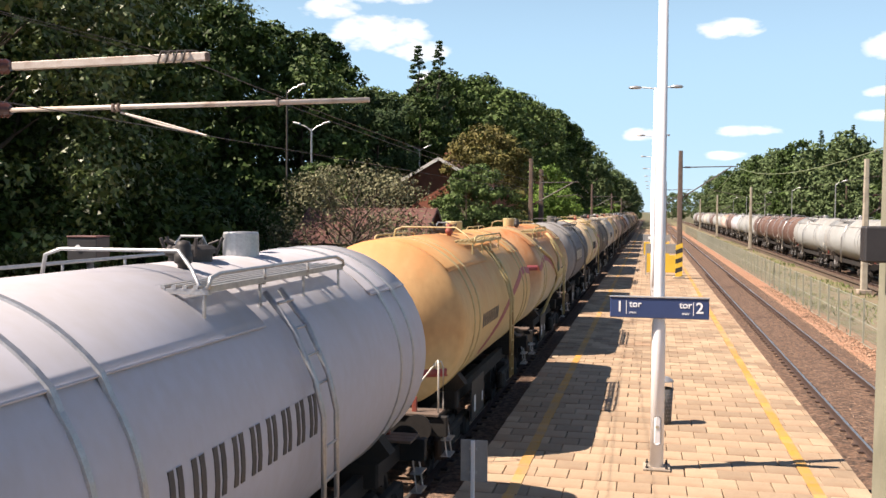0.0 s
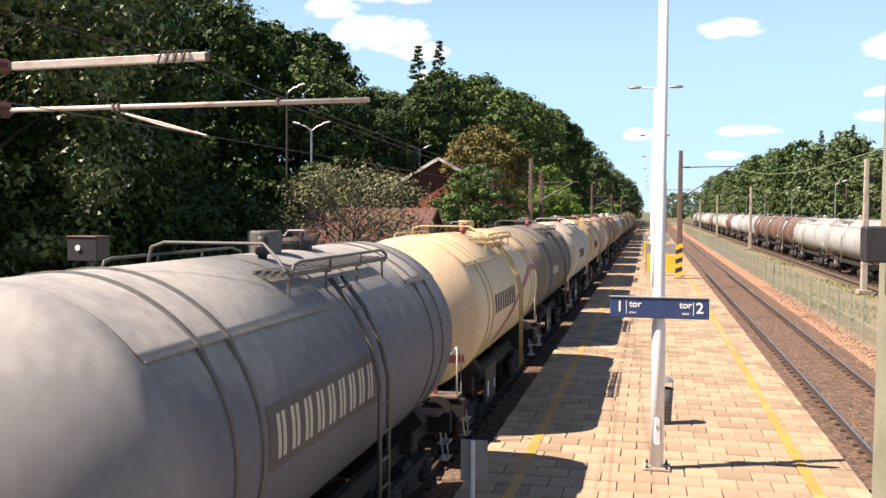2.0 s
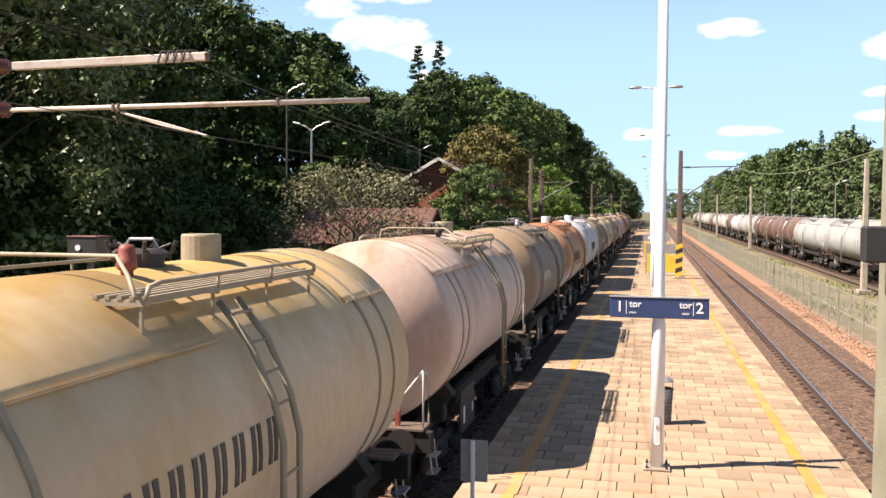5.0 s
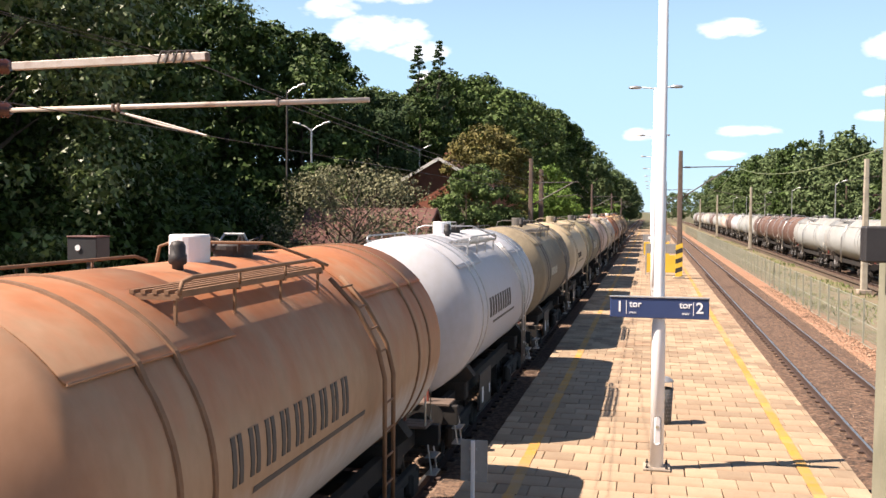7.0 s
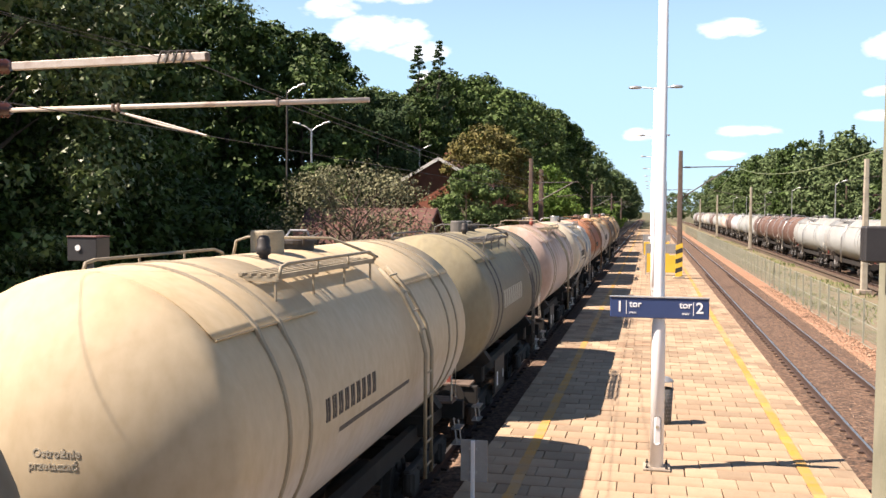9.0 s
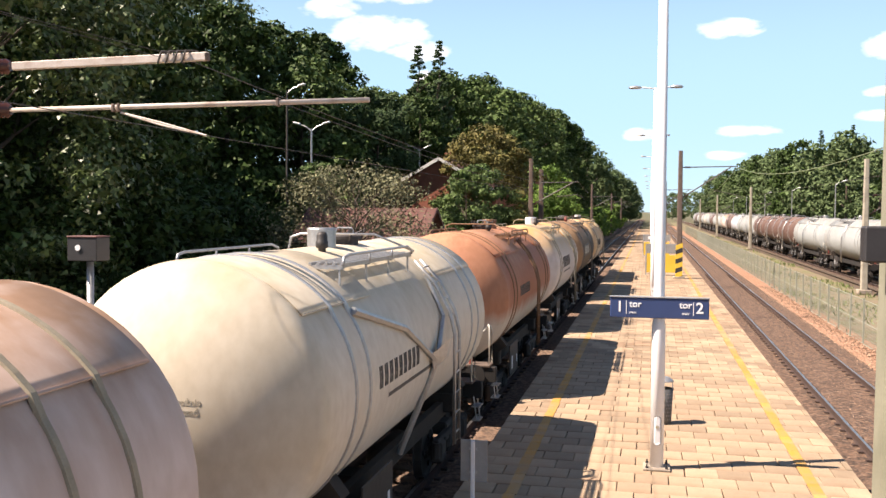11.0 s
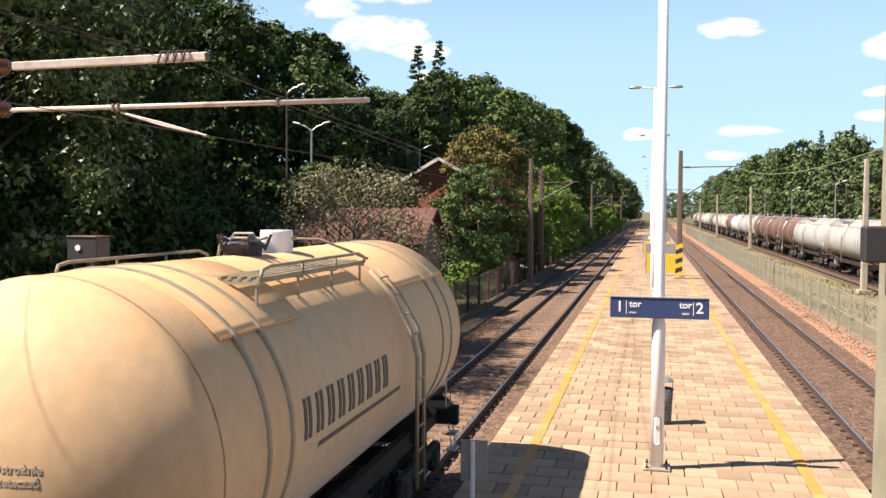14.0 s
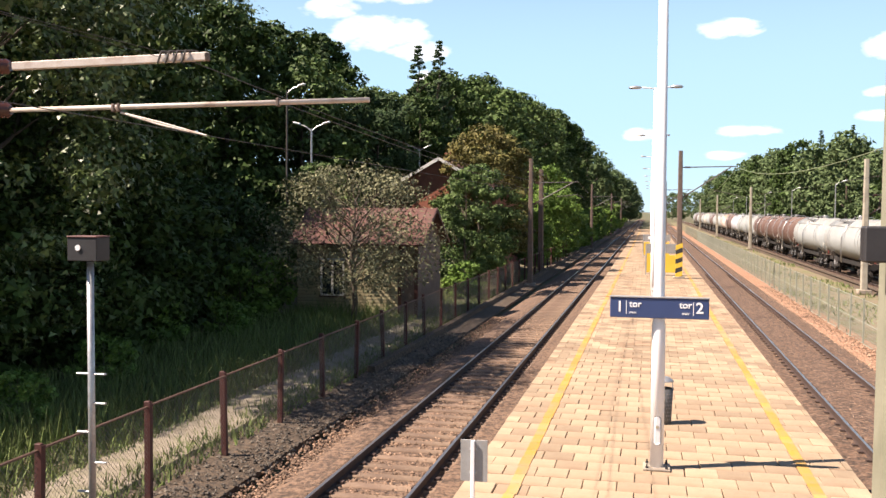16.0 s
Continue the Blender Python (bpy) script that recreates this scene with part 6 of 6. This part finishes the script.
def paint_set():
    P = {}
    # in dark wagons, clean tones paint shaded sides and stain tones sunlit tops
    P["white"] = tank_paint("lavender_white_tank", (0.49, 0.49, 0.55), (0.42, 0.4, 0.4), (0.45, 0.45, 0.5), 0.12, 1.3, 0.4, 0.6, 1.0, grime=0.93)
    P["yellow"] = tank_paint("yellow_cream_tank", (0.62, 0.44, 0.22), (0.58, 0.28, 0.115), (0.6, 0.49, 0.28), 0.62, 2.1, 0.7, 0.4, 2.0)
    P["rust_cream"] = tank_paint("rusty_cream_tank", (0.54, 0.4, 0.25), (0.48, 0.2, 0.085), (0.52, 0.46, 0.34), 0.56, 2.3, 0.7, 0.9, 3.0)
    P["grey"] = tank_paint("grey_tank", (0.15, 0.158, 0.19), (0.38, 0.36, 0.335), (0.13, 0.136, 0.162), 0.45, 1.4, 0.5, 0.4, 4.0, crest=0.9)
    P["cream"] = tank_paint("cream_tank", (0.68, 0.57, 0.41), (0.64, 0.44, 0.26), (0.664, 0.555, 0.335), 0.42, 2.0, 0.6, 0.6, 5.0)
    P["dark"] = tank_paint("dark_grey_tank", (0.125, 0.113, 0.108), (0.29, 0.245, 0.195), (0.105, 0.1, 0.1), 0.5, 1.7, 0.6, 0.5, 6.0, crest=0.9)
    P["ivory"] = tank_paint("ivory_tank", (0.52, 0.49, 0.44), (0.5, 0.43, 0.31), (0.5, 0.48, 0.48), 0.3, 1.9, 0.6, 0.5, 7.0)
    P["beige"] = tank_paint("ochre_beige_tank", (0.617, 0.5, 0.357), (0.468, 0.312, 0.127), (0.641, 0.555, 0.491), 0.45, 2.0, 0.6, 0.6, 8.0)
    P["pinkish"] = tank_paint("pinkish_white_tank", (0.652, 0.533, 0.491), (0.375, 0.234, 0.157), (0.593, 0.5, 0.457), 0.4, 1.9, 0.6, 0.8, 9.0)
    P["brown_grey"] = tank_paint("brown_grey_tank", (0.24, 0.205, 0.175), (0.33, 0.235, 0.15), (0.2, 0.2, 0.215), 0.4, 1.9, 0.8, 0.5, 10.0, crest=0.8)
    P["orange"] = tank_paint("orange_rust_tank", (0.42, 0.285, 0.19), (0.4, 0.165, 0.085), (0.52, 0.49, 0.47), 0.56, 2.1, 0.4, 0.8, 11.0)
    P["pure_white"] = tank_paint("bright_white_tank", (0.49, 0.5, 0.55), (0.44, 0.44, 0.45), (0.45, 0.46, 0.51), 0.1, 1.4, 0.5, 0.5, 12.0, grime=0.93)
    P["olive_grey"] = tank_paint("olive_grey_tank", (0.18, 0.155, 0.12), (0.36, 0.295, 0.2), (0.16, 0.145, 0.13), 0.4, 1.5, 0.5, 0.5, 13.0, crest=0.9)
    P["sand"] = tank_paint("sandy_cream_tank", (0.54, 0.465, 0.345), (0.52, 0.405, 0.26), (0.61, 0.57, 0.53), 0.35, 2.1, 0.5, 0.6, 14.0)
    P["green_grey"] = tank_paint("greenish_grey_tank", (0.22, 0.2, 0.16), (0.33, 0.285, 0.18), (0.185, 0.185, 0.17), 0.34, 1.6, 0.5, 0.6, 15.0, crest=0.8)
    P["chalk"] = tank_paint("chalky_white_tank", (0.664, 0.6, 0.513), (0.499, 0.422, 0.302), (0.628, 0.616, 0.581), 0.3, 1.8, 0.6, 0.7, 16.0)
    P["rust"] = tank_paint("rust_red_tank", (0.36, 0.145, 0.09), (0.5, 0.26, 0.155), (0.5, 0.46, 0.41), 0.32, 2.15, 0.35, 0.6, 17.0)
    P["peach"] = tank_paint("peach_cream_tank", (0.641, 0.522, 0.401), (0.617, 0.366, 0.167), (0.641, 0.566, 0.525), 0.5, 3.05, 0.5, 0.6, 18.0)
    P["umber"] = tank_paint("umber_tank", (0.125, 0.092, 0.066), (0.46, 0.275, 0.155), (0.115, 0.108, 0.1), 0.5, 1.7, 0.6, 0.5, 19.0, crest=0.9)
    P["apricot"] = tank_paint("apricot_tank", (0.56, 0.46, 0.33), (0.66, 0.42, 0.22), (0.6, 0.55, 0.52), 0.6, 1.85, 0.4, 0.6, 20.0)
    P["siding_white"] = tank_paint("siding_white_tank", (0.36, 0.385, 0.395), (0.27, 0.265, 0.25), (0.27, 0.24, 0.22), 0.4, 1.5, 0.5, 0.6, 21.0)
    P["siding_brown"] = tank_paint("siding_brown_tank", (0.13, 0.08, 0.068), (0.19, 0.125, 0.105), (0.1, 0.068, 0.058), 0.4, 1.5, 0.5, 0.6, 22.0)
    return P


# ---- build ----
build_ground()
build_platform()
build_track("track_left", XL, -60, 500, "near railway track with rusty rails on concrete sleepers", (8, 62))
build_track("track_right", XR, -60, 500, "far railway track with polished rails on concrete sleepers", (14, 70))
build_track("track_siding", XP, -20, 420, "siding track behind the fence", (40, 50))
stones("loose_ballast", [(-6.6, -5.3, 8, 40, -0.2), (-5.05, -3.68, 8, 40, -0.19), (-3.45, -2.75, 8, 34, -0.2)], 150, 0.036, M["stone_near"], "loose brown ballast stones on the near track")
stones("loose_ballast", [(3.25, 4.05, 13, 48, -0.2), (4.2, 5.55, 14, 50, -0.19), (5.75, 7.1, 16, 60, -0.19), (6.4, 7.4, 22, 60, -0.17)], 85, 0.04, M["stone"], "loose reddish ballast stones on the far track")
stones("cess_gravel", [(-8.1, -6.5, 9, 34, -0.15)], 70, 0.034, M["stone_dark"], "dark loose gravel along the fence")
for k in range(9):
    build_lamp_pole(0.16, 14.88 + 25.4 * k)
build_track_sign(0.16, 14.88)
build_bin(0.31, 18.1)
build_back_plate(-2.12, 11.38)
build_notice_board(0.72, 60.0, 1.85)
build_notice_board(0.6, 84.0, 2.3)
build_mast(1.75, 57.7, 7.7, 0.36, 0.24, M["brown_mast"], "brown overhead line mast with black and yellow base", striped=True, bracket=(3.3, 6.7, 4.8))
build_mast(1.85, 118, 7.7, 0.36, 0.24, M["brown_mast"], "brown overhead line mast on the platform", bracket=(3.2, 6.7, 4.8))
build_mast(1.95, 178, 7.7, 0.36, 0.24, M["brown_mast"], "brown overhead line mast on the platform", bracket=(3.1, 6.7, 4.8))
near_mast = build_mast(1.69, 6.7, 8.0, 0.36, 0.26, M["mossy_concrete"], "pale concrete overhead line mast", striped=False)
for y, x in ((57.1, -7.2), (113.5, -6.9), (172, -6.9), (230, -6.9)):
    build_mast(x, y, 7.8, 0.34, 0.22, M["brown_mast"], "grey-brown overhead line mast beside the fence", z=-0.15, bracket=(2.9, 6.3, 4.9))
build_mast(-8.0, 69.6, 7.7, 0.42, 0.3, M["brown_mast"], "rusty brown overhead line mast", z=-0.15)
for y in (57.8, 120.7, 179.7, 240):
    build_mast(12.2, y, 7.7, 0.38, 0.26, M["concrete"], "pale concrete overhead line mast by the siding", z=-0.15, bracket=(2.4, 5.6, 4.4))
build_cantilever(8.75)
build_signal_post(-7.0, 10.6)
build_left_fence()
build_right_fence()
for args in ((XL, 8.75, 5.19, XL, 57.1, 5.2, 0.02, 0.0042), (XL, 57.1, 5.2, XL, 113.5, 5.2, 0.02, 0.0042), (XL, 8.75, 5.19, XL, -30, 5.2, 0.02, 0.0042),
             (XR, -10, 5.3, XR, 57.7, 5.25, 0.02, 0.0042), (XR, 57.7, 5.25, XR, 118, 5.25, 0.02, 0.0042)):
    build_wire("contact_wire", *args, M["cable"], "thin contact wire over the track")
for args in ((-4.75, 8.75, 6.02, XL, 57.1, 6.3, 0.55, 0.0055), (XL, 57.1, 6.3, XL, 113.5, 6.3, 0.9, 0.01), (-4.75, 8.75, 6.02, XL, -40, 6.3, 0.6, 0.003),
             (-4.9, 8.75, 6.0, -7.4, 2.0, 6.55, 0.0, 0.0035), (-3.65, 8.75, 5.53, XL, 40, 5.2, 0.1, 0.0045)):
    build_wire("messenger_wire", *args, M["cable"], "thin sagging messenger wire over the track")
for args in ((XR, 0, 7.0, 5.0, 57.7, 7.1, 1.25, 0.014), (5.0, 57.7, 7.1, 5.0, 118, 7.1, 1.2, 0.014), (5.0, 118, 7.1, 5.0, 178, 7.1, 1.2, 0.014)):
    build_wire("messenger_wire", *args, M["copper"], "sagging greenish messenger wire over the track")
build_street_lamp(-18.1, 48, 8.85), build_street_lamp(-18.9, 75.5, 9.5), build_street_lamp(-19.72, 48.5, 11.0, 1, "cable")
for k in range(6):
    build_street_lamp(18.6, 72 + 30 * k, 7.4, 1, "galv", "grey lamp post beside the siding")
build_annex(-12.4, 40.6)
build_house("brick_house", -13.75, 66.0, 7.6, 11, 5.85, 2.15, M["brick_red"], "red brick house with white barge boards", bricks=True)


def loudspeaker(x, y, z):
    ob = empty("speaker_box", pose(x, y, z))
    bm = bmesh.new()
    bm_box(bm, (0.15, 0.14, 0.235), (0, 0, 0), bevel=0.012)
    part("housing", bm, M["black"], ob)
    bm = bmesh.new()
    bm_box(bm, (0.1, 0.03, 0.04), (0.08, 0.06, 0), bevel=0.004)
    part("bracket", bm, M["galv"], ob)
    tagged(ob, label="black box clamped to the concrete mast", category="box")


loudspeaker(1.43, 6.5, 4.25)
build_plants()

PAINT = paint_set()
TRAIN = []
ROSTER = [  # paint, trim, turned end for end, marking, label, extras
    ("white", "galv", True, "mark_dark", "lavender-white tank wagon with dark marking bars", {}),
    ("yellow", "cream_trim", True, "mark_dark", "yellow-cream tank wagon with rust stains and a red stripe", {"stripe": [(-1.9, 124), (-1.0, 111), (0.57, 92), (1.5, 84), (2.14, 79), (2.9, 72), (3.5, 70.5), (4.4, 74)], "valve": "valve_red", "pot_mat": "cream_trim", "head_stripe": 1.72, "span": (-2.62, -0.8), "mark_deg": 93.5, "plate": (0.12, 0.31, 2.73, 2.96)}),
    ("rust_cream", "cream_trim", False, "mark_dark", "rust-streaked cream tank wagon with a spill gutter", {"apron": True, "stripe": [(-4.4, 77), (-4.0, 77), (-3.4, 72), (-2.74, 68), (-2.2, 69.5), (-1.66, 74), (-0.4, 86), (0.82, 98)], "pot_mat": "cream_trim", "head_stripe": 2.79, "span": (1.7, 3.3), "mark_deg": 94, "diamond": True, "dome_y": -1.0, "hatch_y": -0.1}),
    ("grey", "dark_trim", True, "mark_pale", "slate-grey tank wagon with pale marking bars", {"dome_y": 0.35, "hatch_y": 1.35, "warning": True, "panel": True}),
    ("cream", "cream_trim", True, "mark_dark", "cream tank wagon with orange stains and a red stripe", {"stripe": [(-1.9, 124), (-1.0, 111), (0.57, 92), (1.5, 84), (2.14, 79), (2.9, 72), (3.5, 70.5), (4.4, 74)], "valve": "valve_red", "pot_mat": "cream_trim", "head_stripe": 1.72}),
    ("dark", "dark_trim", True, "mark_pale", "dark grey tank wagon with a red relief valve", {"valve": "valve_red", "span": (-2.8, -1.07)}),
    ("ivory", "galv", True, "mark_dark", "ivory tank wagon with dark marking bars", {"valve": "valve_red", "warning": True}),
    ("beige", "sand_trim", True, "mark_dark", "beige tank wagon with ochre stains", {"valve": "valve_red"}),
    ("pinkish", "sand_trim", True, None, "pinkish-white tank wagon browned on top", {}),
    ("brown_grey", "dark_trim", True, "mark_pale", "brown-grey tank wagon with pale marking bars", {"valve": "galv", "span": (-2.8, -0.9)}),
    ("orange", "rust_trim", False, "mark_dark", "orange-rust tank wagon with a white belly", {"pot_mat": "white_paint"}),
    ("pure_white", "galv", False, "mark_dark", "clean white tank wagon with dark marking bars", {"pot_mat": "white_paint"}),
    ("olive_grey", "dark_trim", False, "mark_pale", "olive-grey tank wagon with pale marking bars", {"pot_mat": "dark_trim", "span": (-2.5, -0.8), "hatch_y": 0.7, "dome_y": -0.2, "stain": [(-0.02, 3.49, 0.05), (0.1, 3.6, 0.09), (0.21, 3.57, 0.1), (0.28, 3.45, 0.1), (0.32, 3.32, 0.08), (0.37, 3.16, 0.09), (0.41, 3.03, 0.05)]}),
    ("sand", "sand_trim", False, "mark_dark", "sandy cream tank wagon with dark marking bars", {"span": (-2.54, -0.86)}),
    ("green_grey", "dark_trim", False, "mark_pale", "greenish-grey tank wagon with a dull dome", {}),
    ("pinkish", "sand_trim", True, None, "pinkish-white tank wagon with brown runs", {"valve": "valve_red"}),
    ("chalk", "galv", False, "mark_dark", "chalky white tank wagon with a spill gutter", {"apron": True, "span": (-2.6, -0.7)}),
    ("rust", "rust_trim", True, "mark_dark", "rust-red tank wagon with a pale belly", {"span": (-2.4, -0.6)}),
    ("peach", "sand_trim", False, "mark_dark", "peach-cream tank wagon with dark marking bars", {"pot_mat": "white_paint", "span": (-2.47, 0.25), "mark_deg": 85.5, "diamond": True, "clad": 0.42}),
    ("umber", "dark_trim", True, "mark_pale", "umber tank wagon with pale marking bars", {"valve": "valve_red", "panel": True}),
    ("apricot", "sand_trim", False, "mark_dark", "apricot tank wagon at the train's end", {"valve": "valve_red", "pot_mat": "white_paint", "dome_y": 0.1, "hatch_y": -0.8, "valve_y": 0.85, "clad": 0.8, "seams": True}),
]
SPEED, PITCH = 15.718, 11.1305
NUDGE = [-0.1, 0.0, -0.2, 0.1, -0.08, -0.04, 0.08, 0.08, 0.08, 0.08, -0.06, -0.03, 0.0, -0.15, -0.2, -0.25, -0.28, 0.02, 0.0, 0.27, 0.1]
for k, (paint, trim, rev, mark, label, extra) in enumerate(ROSTER):
    more = {key: (M[v] if isinstance(v, str) else v) for key, v in extra.items()}
    start = 12.06 - 4.46 + PITCH * k + NUDGE[k]
    ob, wheels = build_wagon(PAINT[paint], M[trim], label, pose(XL, start, 0), reverse=rev, mark=M[mark] if mark else None, **more)
    TRAIN.append((ob, start, wheels))


def tail_signal(wagon):
    bm = bmesh.new()
    bm_box(bm, (0.16, 0.14, 0.3), (0.95, 5.02, 1.62), bevel=0.02)
    lamp = part("tail_lamp", bm, M["white_paint"], wagon, "white box tail lamp")
    bm = bmesh.new()
    bm_box(bm, (0.06, 0.06, 0.1), (0.95, 5.02, 1.81), bevel=0.01)
    part("carry_handle", bm, M["galv"], lamp)
    bm = bmesh.new()
    bmesh.ops.create_cone(bm, cap_ends=True, segments=16, radius1=0.055, radius2=0.055, depth=0.02, matrix=pose(0.95, 5.1, 1.62, 90))
    part("lens", bm, M["valve_red"], lamp, "red lens")


tail_signal(TRAIN[-1][0])
# the standing train on the siding
SIDING = ["siding_white", "siding_white", "siding_brown", "siding_brown", "siding_brown", "siding_white", "siding_white", "pure_white", "siding_brown", "pinkish",
          "siding_white", "siding_white", "siding_brown", "siding_white", "ivory", "siding_white", "siding_brown", "siding_white", "siding_brown", "siding_white"]
y = 61.5
for k, p in enumerate(SIDING):
    length = 15.6 if k < 2 else 11.5
    build_wagon(PAINT[p], M["galv"], "brown tank wagon standing on the siding" if "brown" in p else "pale tank wagon standing on the siding",
                pose(XP, y + length / 2, 0, 0, 0, 180), half=length / 2 - 1.1, reverse=bool(k % 2), near=False, group="standing tank wagons")
    y += length


def run(t):
    """Metres run since the start; the train slows a little in its first moments."""
    return SPEED * t - 0.42 * max(0.0, 1 - t / 0.6) ** 2


def motions():
    times = [0.0, 0.2, 0.4, 0.6, 0.8, 1.0, 2.0, 4.0, 6.0, 8.0, 10.0, 12.0, 14.0, 16.0]
    for ob, start, wheels in TRAIN:
        walk(ob, [(t, pose(XL, start - run(t), 0)) for t in times])
    step = 1 / 24
    turns = [(k * step, pose(0, 0, 0, math.degrees(run(k * step) / 0.46) % 360)) for k in range(16 * 24 + 1)]
    for ob, start, wheels in TRAIN:
        for wheel in wheels:
            at = Matrix.Translation(wheel.location)
            walk(wheel, [(t, at @ m) for t, m in turns])


motions()
